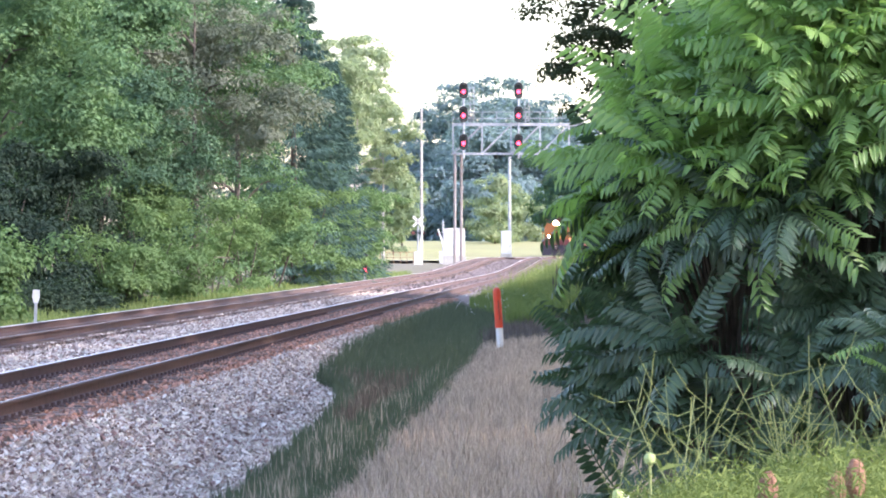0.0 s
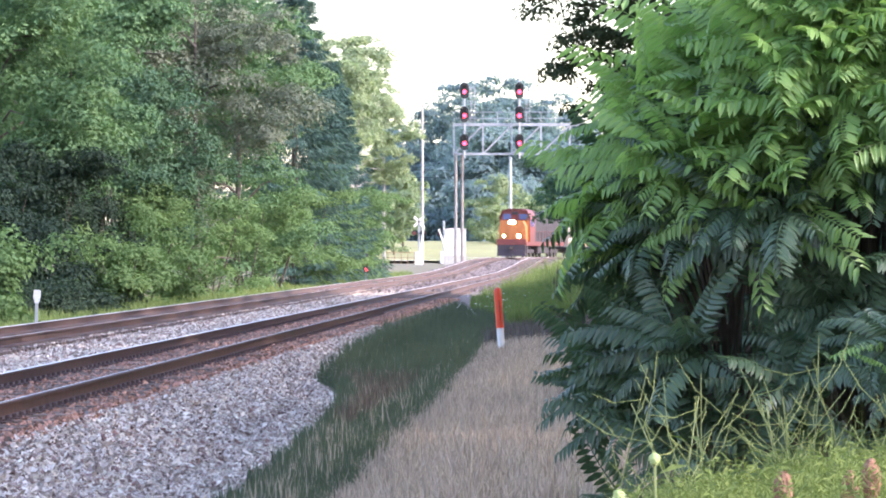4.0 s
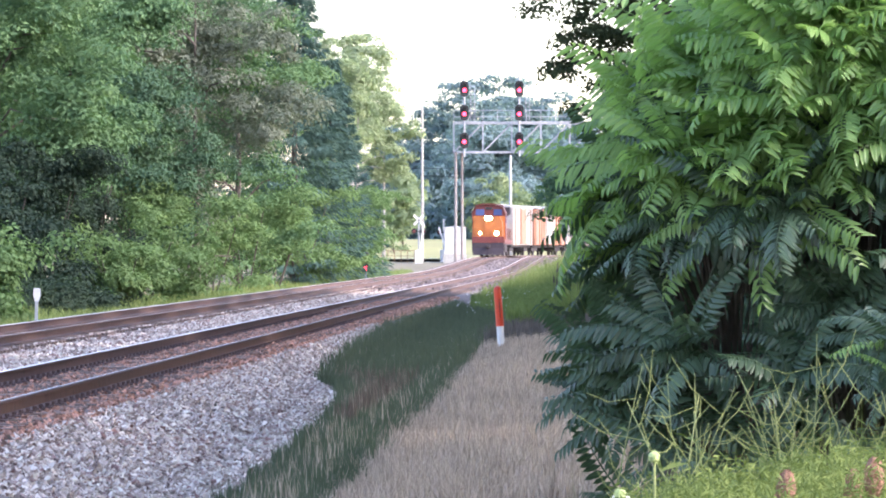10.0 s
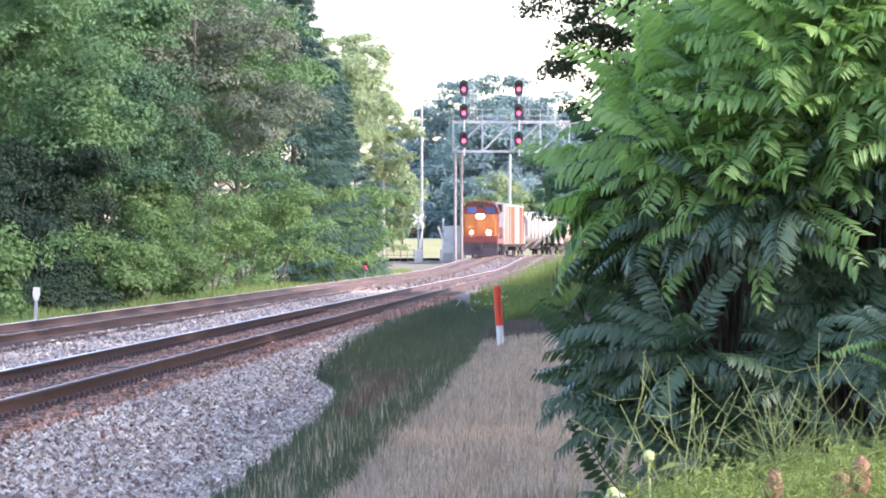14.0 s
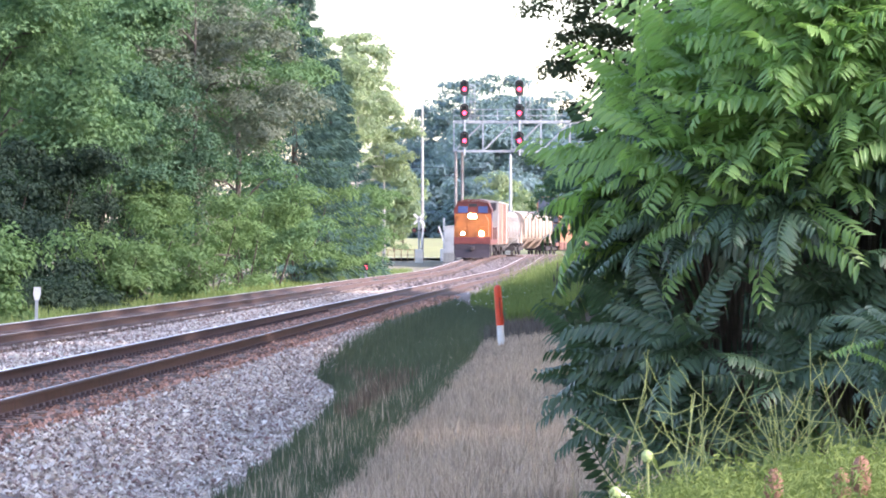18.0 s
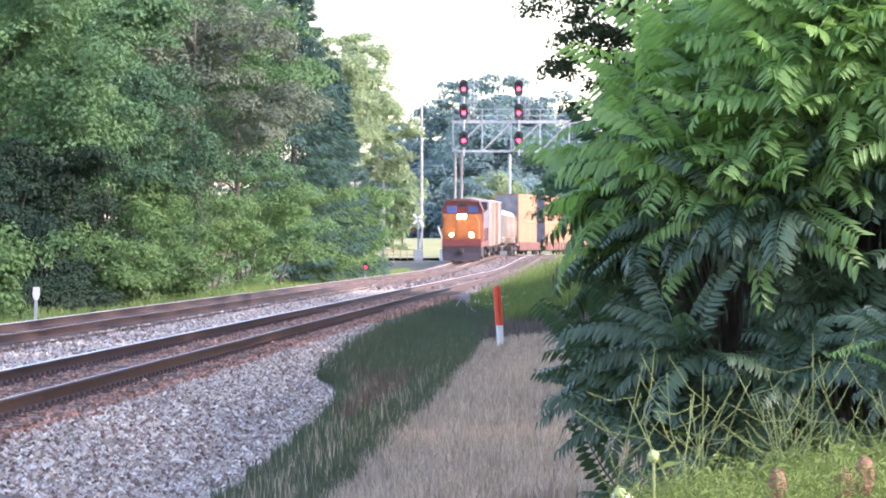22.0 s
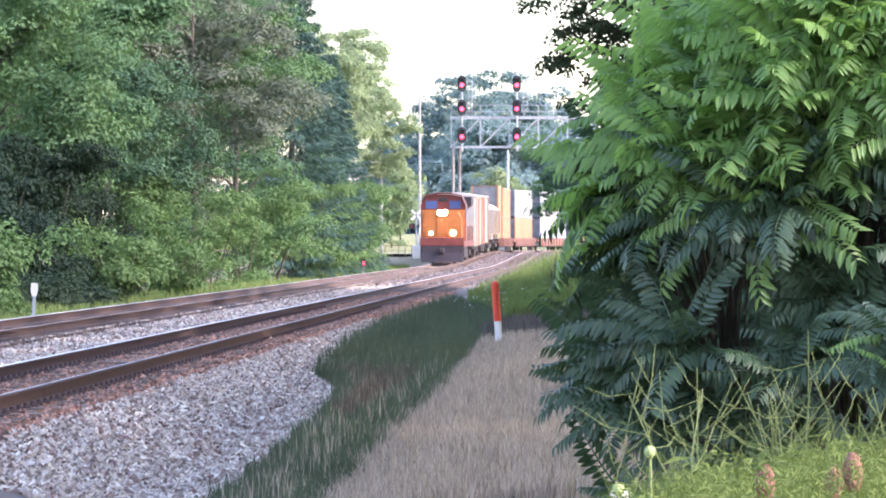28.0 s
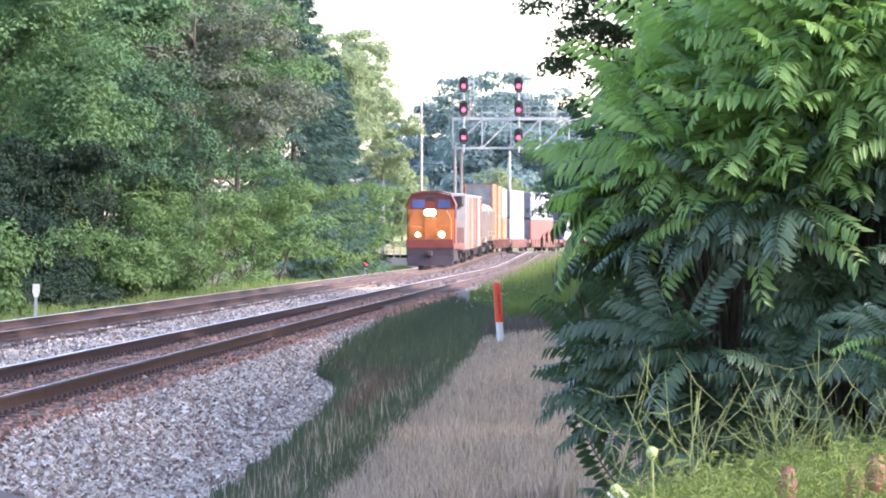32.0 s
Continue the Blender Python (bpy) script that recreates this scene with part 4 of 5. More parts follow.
# left of the line, from near to far: side position at the lens distance, depth, height, width
for k, (side, y, h, w, mat, low, label) in enumerate([
    (-790, 152, 14, 6.5, LEAF_MID, 0.27, "mid-green broadleaf tree with a high crown beside the track"),
    (-660, 165, 15, 6.5, LEAF_MID, 0.25, "dark green broadleaf tree beside the track"),
    (-560, 180, 15, 6.0, LEAF_DARK, 0.06, "dark green broadleaf tree beside the track"),
    (-438, 184, 16.5, 6.6, LEAF_OLIVE, 0.10, "olive-brown fine-leaved tree beside the track"),
    (-365, 205, 17, 6.4, LEAF_MID, 0.10, "tall green broadleaf tree beside the track"),
    (-720, 190, 18, 8.0, LEAF_MID, 0.08, "tall green broadleaf tree in the tree line"),
    (-500, 215, 19, 8.0, LEAF_DARK, 0.08, "tall dark broadleaf tree in the tree line"),
    (-330, 240, 18, 7.0, LEAF_DARK, 0.08, "tall dark broadleaf tree in the tree line"),
    (-800, 225, 20, 10.0, LEAF_DARK, 0.02, "tall dark broadleaf tree deep in the tree line"),
    (-640, 240, 21, 10.0, LEAF_MID, 0.02, "tall green broadleaf tree deep in the tree line"),
    (-520, 262, 22, 10.5, LEAF_OLIVE, 0.02, "tall olive broadleaf tree deep in the tree line"),
    (-410, 280, 23, 10.5, LEAF_MID, 0.02, "tall green broadleaf tree deep in the tree line"),
    (-720, 272, 24, 11.0, LEAF_DARK, 0.02, "tall dark broadleaf tree deep in the tree line"),
    (-585, 290, 25, 11.0, LEAF_DARK, 0.02, "tall dark broadleaf tree deep in the tree line"),
    (-840, 180, 18, 8.0, LEAF_MID, 0.02, "tall green broadleaf tree in the tree line"),
]):
    broadleaf(at(side, y), y, h, w, mat, 100 + k, label, clumps=215 if k < 8 else 170, per=165 if k < 8 else 90, leaf=0.19 if k < 8 else 0.42, clump_r=0.95 if k < 8 else 1.25, low=low, each=9 if k < 8 else 6)
spruce(at(-264, 232), 232, 16.2, 10.0, 5, "dark blue-green spruce above the brush")
spruce(at(-200, 292), 292, 14.4, 8.0, 6, "dark blue-green spruce above the brush")
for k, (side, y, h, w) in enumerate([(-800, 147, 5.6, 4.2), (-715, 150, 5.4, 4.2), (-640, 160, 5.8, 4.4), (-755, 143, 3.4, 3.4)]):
    shrub(at(side, y), y, h, w, LEAF_SHADY, 340 + k, "understorey bush with tree shade in its leaf colour", clumps=70, per=150, leaf=0.18, clump_r=0.7)
# The second to fourth take the shade-darkened leaves, the rest light green.
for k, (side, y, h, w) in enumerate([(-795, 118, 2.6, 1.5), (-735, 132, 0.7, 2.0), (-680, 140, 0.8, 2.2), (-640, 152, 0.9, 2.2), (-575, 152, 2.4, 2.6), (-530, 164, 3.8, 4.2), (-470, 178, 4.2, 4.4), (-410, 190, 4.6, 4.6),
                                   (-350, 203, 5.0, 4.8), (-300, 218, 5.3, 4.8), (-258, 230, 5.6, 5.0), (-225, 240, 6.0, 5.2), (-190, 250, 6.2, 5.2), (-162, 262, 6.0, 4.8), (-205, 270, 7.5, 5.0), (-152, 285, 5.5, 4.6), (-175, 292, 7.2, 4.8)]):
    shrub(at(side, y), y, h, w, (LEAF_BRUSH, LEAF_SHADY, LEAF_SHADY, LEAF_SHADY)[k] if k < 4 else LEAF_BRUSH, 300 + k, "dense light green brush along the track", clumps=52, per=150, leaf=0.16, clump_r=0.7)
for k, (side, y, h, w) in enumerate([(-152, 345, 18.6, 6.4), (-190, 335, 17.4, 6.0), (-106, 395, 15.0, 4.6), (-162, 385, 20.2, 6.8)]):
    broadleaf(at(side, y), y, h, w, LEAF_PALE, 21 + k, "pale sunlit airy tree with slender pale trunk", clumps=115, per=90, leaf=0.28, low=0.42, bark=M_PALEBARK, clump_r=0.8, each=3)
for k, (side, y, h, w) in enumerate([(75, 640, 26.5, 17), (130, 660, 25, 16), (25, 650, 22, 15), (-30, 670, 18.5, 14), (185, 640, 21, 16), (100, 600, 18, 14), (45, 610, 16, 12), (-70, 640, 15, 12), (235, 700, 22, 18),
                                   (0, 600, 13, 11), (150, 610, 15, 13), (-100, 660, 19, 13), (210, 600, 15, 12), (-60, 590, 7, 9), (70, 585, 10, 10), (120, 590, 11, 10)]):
    broadleaf(at(side, y), y, h, w, LEAF_FAR, 40 + k, "tall blue-green tree in the far wood, hazed in colour", clumps=190, per=95, leaf=0.66, low=0.02, group="far wood", clump_r=1.9, each=2)
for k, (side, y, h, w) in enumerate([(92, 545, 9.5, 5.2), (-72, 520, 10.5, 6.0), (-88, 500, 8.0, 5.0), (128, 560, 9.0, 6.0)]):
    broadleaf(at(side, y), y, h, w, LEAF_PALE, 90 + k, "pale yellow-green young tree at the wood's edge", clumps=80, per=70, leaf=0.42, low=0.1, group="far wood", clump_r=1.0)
broadleaf(at(190, 565), 565, 15, 8, LEAF_MID, 60, "green tree beyond the bend of the track", clumps=110, per=80, leaf=0.4, low=0.05, group="far wood", clump_r=1.0)
broadleaf(at(281, 125), 125, 4.7, 2.8, LEAF_DARK, 62, "small dark green tree in the shade beside the bush", clumps=120, per=95, leaf=0.11, low=0.42, group="verge trees", clump_r=0.4)
broadleaf(1.62, 33, 5.8, 2.1, LEAF_LOCUST, 61, "dark small-leaved tree hanging over the verge", clumps=430, per=80, leaf=0.043, low=0.48, group="verge trees", clump_r=0.15, limbs=22, each=2)
# Dark filler added behind the bush: closes sky gaps, keeps its hollows dark.
for k, (x, y, h, w) in enumerate([(1.5, 19.9, 2.1, 0.95), (1.75, 23.5, 3.1, 1.5), (2.6, 24.0, 3.6, 1.7), (1.6, 22.3, 2.3, 1.3), (2.4, 21.8, 2.9, 1.5)]):
    shrub(x, y, h, w, LEAF_DARK, 380 + k, "dense dark green filler shrub backing the compound-leaved bush", clumps=110, per=90, leaf=0.085, clump_r=0.2, group="verge shrubs")


# unseen trees added along the right-hand verge to shade the foreground
for k, (y, off, h) in enumerate([(31, 13, 10.5), (39, 13, 10.5), (48, 13.5, 10.5), (57, 13, 10.5), (66, 13.5, 10), (75, 13, 10.5), (84, 13.5, 10), (93, 13, 10), (102, 13.5, 10), (111, 13, 10), (120, 13.5, 10), (129, 13.5, 10), (138, 13.5, 10), (147, 13.5, 10), (156, 13.5, 10), (165, 13.5, 10)]):
    broadleaf(float(near_x(y)) + off + 1.0, y, h + 2.5, 8.5, LEAF_DARK, 700 + k, "unseen dark green broadleaf tree added to shade the verge", clumps=300, per=75, leaf=0.5, low=0.02, group="verge trees", clump_r=1.15, each=2)
# two low unseen trees added to shade the weeds and the bush's foot
broadleaf(8.3, 11.0, 5.0, 5.5, LEAF_DARK, 721, "unseen low dark green broadleaf tree added for shade", clumps=150, per=70, leaf=0.42, low=0.02, group="verge trees", clump_r=0.8)
broadleaf(8.6, 17.4, 4.8, 5.6, LEAF_DARK, 720, "unseen low dark green broadleaf tree added for shade", clumps=170, per=70, leaf=0.42, low=0.02, group="verge trees", clump_r=0.8)


# ---- the big compound-leaved bush ----
def frond_mesh(rng, length, pairs, droop, name, mat, leaflet):
    """A pinnate leaf: an arching rib and two rows of pointed leaflets that hang a little."""
    V, F = [], []
    side_bend = rng.normal(0, 0.12)

    def rib(s):
        return np.array([side_bend * s * s * length, s * length * (1 - 0.18 * droop * s), length * (0.10 * s - 0.42 * droop * s * s)])

    prev = None
    for k in range(9):
        s = k / 8
        p = rib(s)
        w = 0.0045 * (1.15 - s)
        i = len(V)
        V += [p + [w, 0, 0], p + [-w, 0, 0], p + [0, 0, w]]
        if k:
            for a, b in ((0, 1), (1, 2), (2, 0)):
                F.append((i - 3 + a, i - 3 + b, i + b, i + a))
    for k in range(pairs):
        s = 0.16 + 0.82 * k / (pairs - 1)
        p, t = rib(s), rib(min(1, s + 0.02)) - rib(s - 0.02)
        t = t / np.linalg.norm(t)
        size = length * leaflet * (1.0 if s < 0.6 else 1.0 - 0.9 * (s - 0.6)) * (0.75 + 0.25 * min(1, s * 4))
        for sx in (-1, 1):
            hang = rng.uniform(0.3, 0.8) * (0.4 + 0.45 * droop)
            out = np.array([sx, 0, 0]) * math.cos(hang) + np.array([0, 0, -1]) * math.sin(hang)
            way = out * 0.93 + t * rng.uniform(0.25, 0.5)
            way = way / np.linalg.norm(way)
            nor = np.cross(way, t) * sx
            nor = nor / np.linalg.norm(nor)
            wid = np.cross(nor, way)
            sz = size * rng.uniform(0.85, 1.1)
            hw = sz * 0.15
            i = len(V)
            V += [p, p + way * sz * 0.3 + wid * hw + nor * hw * 0.5, p + way * sz * 0.3 - wid * hw + nor * hw * 0.5, p + way * sz * 0.34,
                  p + way * sz * 0.7 + wid * hw * 0.75 - nor * sz * 0.05, p + way * sz * 0.7 - wid * hw * 0.75 - nor * sz * 0.05, p + way * sz * 0.7 - nor * sz * 0.09, p + way * sz - nor * sz * 0.2]
            F += [(i, i + 1, i + 3), (i, i + 3, i + 2), (i + 1, i + 4, i + 6, i + 3), (i + 3, i + 6, i + 5, i + 2), (i + 4, i + 7, i + 6), (i + 6, i + 7, i + 5)]
    return mesh_of(name, [tuple(map(float, v)) for v in V], F, mat)


SWAY = []  # things that the wind moves: thing, base pose, phase, degrees


def frond_kinds(rng):
    """Darker and brightened compound leaves for shade and light, seven shapes of each."""
    return [[frond_mesh(rng, rng.uniform(0.40, 0.56), int(rng.integers(lo, hi)), d, "frond", m, big) for d in (0.25, 0.4, 0.55, 0.7, 0.9, 0.5, 1.1)]
            for m, lo, hi, big in ((LEAF_FROND, 12, 16, 0.215), (LEAF_LIT, 11, 15, 0.225))]


def compound_thicket(seed, bases, rosettes, centre, edge, depth, right, z0, z1, label, scale=1.0, lit_from=1.6, thin=0.5, rear=0.0, name="compound_leaved_bush"):
    """Several bushes grown into one another: bent stems rise from each base and end in rosettes of arching compound leaves on the thicket's skin.
    edge(z) is how far the skin reaches to the track side at height z."""
    rng = np.random.default_rng(seed)
    darker, brightened = frond_kinds(rng)
    plants = [empty(name, pose(bx, by, bz), label, "bush", "verge bushes") for bx, by, bz in bases]
    xc, yc = centre
    up = Vector((0, 0, 1))
    count = 0
    while count < rosettes:
        az = rng.uniform(-math.pi * (1.0 + rear), -0.25)
        z = z0 + (z1 - z0) * rng.uniform() ** 0.72
        inside = rng.uniform() < 0.32
        # hollows between the branches, wider low down on the open side
        hole = math.sin(4.1 * z + 2.3 * az + seed) * math.sin(3.3 * az - 5.2 * z + 0.7 * seed)
        waist = abs(z - 1.44) < 0.09 and math.cos(az) < -0.45 and scale > 0.8
        den = scale > 0.8 and 1.5 < z < 1.9 and az > -1.9 and rng.uniform() < 0.75
        if hole > (0.38 if z < 1.35 else 0.55) or waist or den or (z < z0 + 0.34 * (z1 - z0) and az > -2.4 and rng.uniform() < thin):
            continue
        count += 1
        rx = (xc - edge(z)) if math.cos(az) < 0 else right
        wob = 1 + 0.07 * math.sin(5 * az + 9 * z + seed)
        inset = (0.42 if not inside else rng.uniform(0.45, 0.8)) * scale
        px = xc + math.cos(az) * max(0.05, rx * wob - inset)
        py = yc + math.sin(az) * max(0.05, depth * wob - inset * 0.8)
        p = Vector((px, py, z - 0.06))
        rise = np.interp((z - z0) / (z1 - z0), [0, 0.35, 0.65, 1.0], [-14, 2, 10, 18]) + rng.normal(0, 9)
        turn = az + rng.normal(0, 0.28)
        A = Vector((math.cos(turn), math.sin(turn), math.tan(math.radians(rise)))).normalized()
        U = (up - A * up.dot(A)).normalized()
        W = A.cross(U)
        t = min(plants, key=lambda q: (q.location.xy - p.xy).length + rng.uniform(0, 0.3))
        root = Vector((rng.normal(0, 0.05), rng.normal(0, 0.05), -0.1))
        tip = p - t.location
        knee = root.lerp(tip, 0.6) + Vector((-0.3 * tip.x, -0.2 * tip.y + 0.15, 0.12))
        part("stem", tube([root, root.lerp(knee, 0.5), knee, tip], 0.013 * scale, 0.006 * scale, 5), M_BARK, t)
        n = 9
        for j in range(n):
            roll = j * 2.4 + rng.uniform(-0.3, 0.3)
            splay = math.radians(22 + 62 * (j / (n - 1)) + rng.normal(0, 7))
            d = A * math.cos(splay) + (U * math.cos(roll) + W * math.sin(roll)) * math.sin(splay)
            if d.z < -0.75:
                continue
            d = Vector((d.x, d.y, d.z * 0.8 + 0.06)).normalized()
            nrm = up + A * (0.9 - 0.25 * min(1.0, max(0.0, (z - z0) / (z1 - z0) * 2 - 0.6)))
            nrm = (nrm - d * nrm.dot(d)).normalized()
            side = d.cross(nrm)
            m = Matrix((side, d, nrm)).transposed().to_4x4()
            # brighter leaf colour above this height paints in the light on the top
            lit_tone = z + rng.normal(0, 0.16) + (0.15 if j < 3 else 0.0) > lit_from
            ob = part("frond", (brightened if lit_tone else darker)[int(rng.choice((0, 1, 2, 5)) if z > lit_from else rng.integers(7))], None, t)
            size = rng.uniform(0.8, 1.12) * scale * (0.7 + 0.3 * min(1, j / 3))
            ob.matrix_basis = Matrix.Translation(tip) @ m @ Matrix.Rotation(rng.normal(0, 0.16), 4, "Y") @ Matrix.Diagonal((size, size, size, 1))
            if (count * n + j) % 8 == 0 and not inside:
                SWAY.append((ob, ob.matrix_basis.copy(), rng.uniform(0, 6.28), 1.3))


def big_edge(z):
    """A low lobe that leans over the dry grass, a waist, and an upper lobe that draws in to the top."""
    return float(np.interp(z, [0.15, 0.45, 0.68, 0.9, 1.12, 1.3, 1.43, 1.55, 1.75, 2.05, 2.25, 2.5, 2.7, 2.9], [0.58, 0.46, 0.36, 0.30, 0.28, 0.38, 0.64, 0.44, 0.40, 0.42, 0.58, 0.86, 1.12, 1.4]))


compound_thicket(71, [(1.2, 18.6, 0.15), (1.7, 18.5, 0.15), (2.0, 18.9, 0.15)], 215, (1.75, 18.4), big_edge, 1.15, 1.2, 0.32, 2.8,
                 "large green bush with arching feather-like compound leaves", scale=0.92, lit_from=1.92, thin=0.5, rear=0.12)
compound_thicket(74, [(1.82, 15.0, 0.1)], 12, (1.8, 15.0), lambda z: 1.28, 0.5, 0.5, 0.75, 1.38, "low green bush with pale feather-like compound leaves", scale=0.62, lit_from=1.62, thin=0.0)


# ---- grass, weeds, stones ----
def scatter(rng, count, y0, y1, n0, n1, power=1.0):
    y = y0 + (y1 - y0) * rng.uniform(0, 1, count) ** power
    n = rng.uniform(0, 1, count)
    a, b = n0(y), n1(y)
    n = a + (b - a) * n
    return near_x(y) + n, y, n


def stuff(name, V, F, mat, label, category):
    return tagged(new(name, mesh_of(name, V, F, mat)), label, category, kind="stuff")


def toe(y):
    return 3.9 - 0.9 * step(50, 75, y) - 0.5 * step(90, 200, y)


def grass_edge(y):
    return np.interp(y, [38, 44, 52, 61, 66, 69.5, 72, 75, 85, 105, 156], [3.9, 3.9, 3.85, 3.5, 3.25, 2.95, 2.5, 2.4, 2.2, 2.0, 2.0]) + 0.10 * np.sin(y * 1.9) + 0.06 * np.sin(y * 4.7)


def tan_edge(y):
    return np.interp(y, [36, 45, 58, 70, 78, 92, 117], [4.62, 4.6, 4.6, 4.45, 4.3, 4.12, 3.95]) + 0.05 * np.sin(y * 1.3) + 0.04 * np.sin(y * 3.1)


rng = np.random.default_rng(11)
x, y, n = scatter(rng, 78000, 34, 106, tan_edge, lambda y: tan_edge(y) + 4.2, 1.3)
V, F = blades(rng, np.stack([x, y, ground_z(x, y)], 1), 0.22 - 0.07 * step(55, 85, y), 0.012, 0.45)
stuff("dry_grass", V, F, GRASS_TAN, "pale dry seed-headed grass on the verge", "grass")
x, y, n = scatter(rng, 90000, 34, 150, lambda y: grass_edge(y) - 0.14 * rng.uniform(0, 1, len(y)) ** 2, lambda y: tan_edge(y) + 0.25 * rng.uniform(0, 1, len(y)), 1.2)
V, F = blades(rng, np.stack([x, y, np.maximum(ground_z(x, y), np.where(n < toe(y), bed_z(n, y), -9))], 1), 0.26 + 0.08 * step(70, 85, y), 0.014, 0.3)
stuff("dark_grass", V, F, GRASS_DARK, "dark green grass along the ballast edge", "grass")
x, y, n = scatter(rng, 75000, 118, 340, lambda y: 1.9 + 2.4 * step(165, 118, y), lambda y: 8.5 + 0 * y, 1.5)
ragged = 0.55 + 0.75 * np.abs(np.sin(x * 2.1 + 0.4 * y) * np.sin(y * 0.53 + 1.3 * x)) * rng.uniform(0.5, 1.2, len(x))
V, F = blades(rng, np.stack([x, y, np.maximum(ground_z(x, y), np.where(n < toe(y), bed_z(n, y), -9))], 1), (0.5 + 0.4 * step(3.0, 5.5, n) + 0.75 * step(1.8, 3.2, n) * step(130, 190, y)) * ragged, 0.026, 0.4)
stuff("verge_weeds", V, F, GRASS_GREEN, "bright green tall weeds on the verge", "weeds")
x, y, n = scatter(rng, 40000, 70, 330, lambda y: -11.5 + 0 * y, lambda y: -7.6 + 0 * y, 1.3)
V, F = blades(rng, np.stack([x, y, ground_z(x, y)], 1), 0.5, 0.03, 0.4)
stuff("left_verge_grass", V, F, GRASS_GREEN, "green grass between the track and the brush", "grass")
x, y, n = scatter(rng, 2200, 34, 100, lambda y: grass_edge(y) + 0.1, lambda y: tan_edge(y), 1.3)
V, F = blades(rng, np.stack([x, y, np.maximum(ground_z(x, y), np.where(n < toe(y), bed_z(n, y), -9))], 1), 0.36 - 0.08 * step(60, 80, y), 0.009, 0.16)
stuff("seed_grass", V, F, GRASS_TAN, "thin pale seed stalks among dark grass", "grass")
x, y, n = scatter(rng, 2600, 50, 73, lambda y: grass_edge(y) + 0.2, lambda y: tan_edge(y) - 0.4)
V, F = blades(rng, np.stack([x, y, np.maximum(ground_z(x, y), np.where(n < toe(y), bed_z(n, y), -9))], 1), 0.38, 0.011, 0.2)
stuff("brown_grass", V, F, GRASS_BROWN, "reddish brown seeding grass among dark grass", "grass")
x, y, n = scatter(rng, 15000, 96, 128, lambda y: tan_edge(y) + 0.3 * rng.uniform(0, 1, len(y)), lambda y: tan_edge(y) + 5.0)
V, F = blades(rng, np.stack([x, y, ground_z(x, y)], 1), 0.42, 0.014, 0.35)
stuff("grey_grass", V, F, GRASS_GREY, "grey-brown dead grass darkened for the bush's shade", "grass")
# leafy weeds and small saplings on the far verge
rng = np.random.default_rng(31)
cx, cy, cn = scatter(rng, 420, 124, 330, lambda y: 2.6 + 2.2 * step(160, 118, y), lambda y: 8.0 + 0 * y, 1.5)
ch = rng.uniform(0.3, 1.5, 420) * (0.6 + 0.4 * step(2.5, 5, cn)) * (0.65 + 0.5 * step(140, 200, cy))
P = np.repeat(np.stack([cx, cy, ground_z(cx, cy)], 1), 60, 0)
up = rng.uniform(0.15, 1, len(P)) * np.repeat(ch, 60)
P = P + rng.normal(0, 1, (len(P), 3)) * np.array([0.22, 0.22, 0.05]) + np.stack([0 * up, 0 * up, up], 1)
V, F = leaf_cloud(rng, P, np.tile([0, -0.3, 1.0], (len(P), 1)), 0.15, 0.07)
stuff("leafy_verge_weeds", V, F, GRASS_GREEN, "leafy bright green weeds on the verge", "weeds")
cx, cy, cn = scatter(rng, 80, 120, 175, lambda y: 2.6 + 0 * y, lambda y: 4.6 + 0 * y)
V, F = leaf_cloud(rng, np.stack([cx, cy, ground_z(cx, cy) + rng.uniform(0.4, 0.8, 80)], 1), np.tile([0, -1.0, 1.0], (80, 1)), 0.045, 0.035)
stuff("white_wildflowers", V, F, M_PETAL, "tiny white wildflowers among green weeds", "flowers")
# sunlit meadow beyond the crossing
tagged(sheet("meadow", np.array([-90, -70, -50, -40, -30, -24, -18, -12, -8.6]), np.arange(452, 680, 8.0), lambda n, x, y: ground_z(x, y) + 0.25 + 2.1 * step(462, 575, y) * step(-9, -15, n), M_FIELD, 0.05), "sunlit yellow-green meadow beyond the crossing", "meadow", kind="structure")




# ---- weeds in front ----
M_SEED = material("brown seed head", [(0.17, 0.085, 0.055), (0.29, 0.155, 0.10)], 60.0, 0.9, bump=0.8)
M_BUD = material("pale green bud", [(0.30, 0.38, 0.14), (0.42, 0.50, 0.22)], 40.0, 0.8, bump=0.5)
M_SPIKE = material("yellow-green flower spikes", [(0.18, 0.215, 0.062), (0.28, 0.315, 0.10)], 50.0, 0.75, bump=0.5)


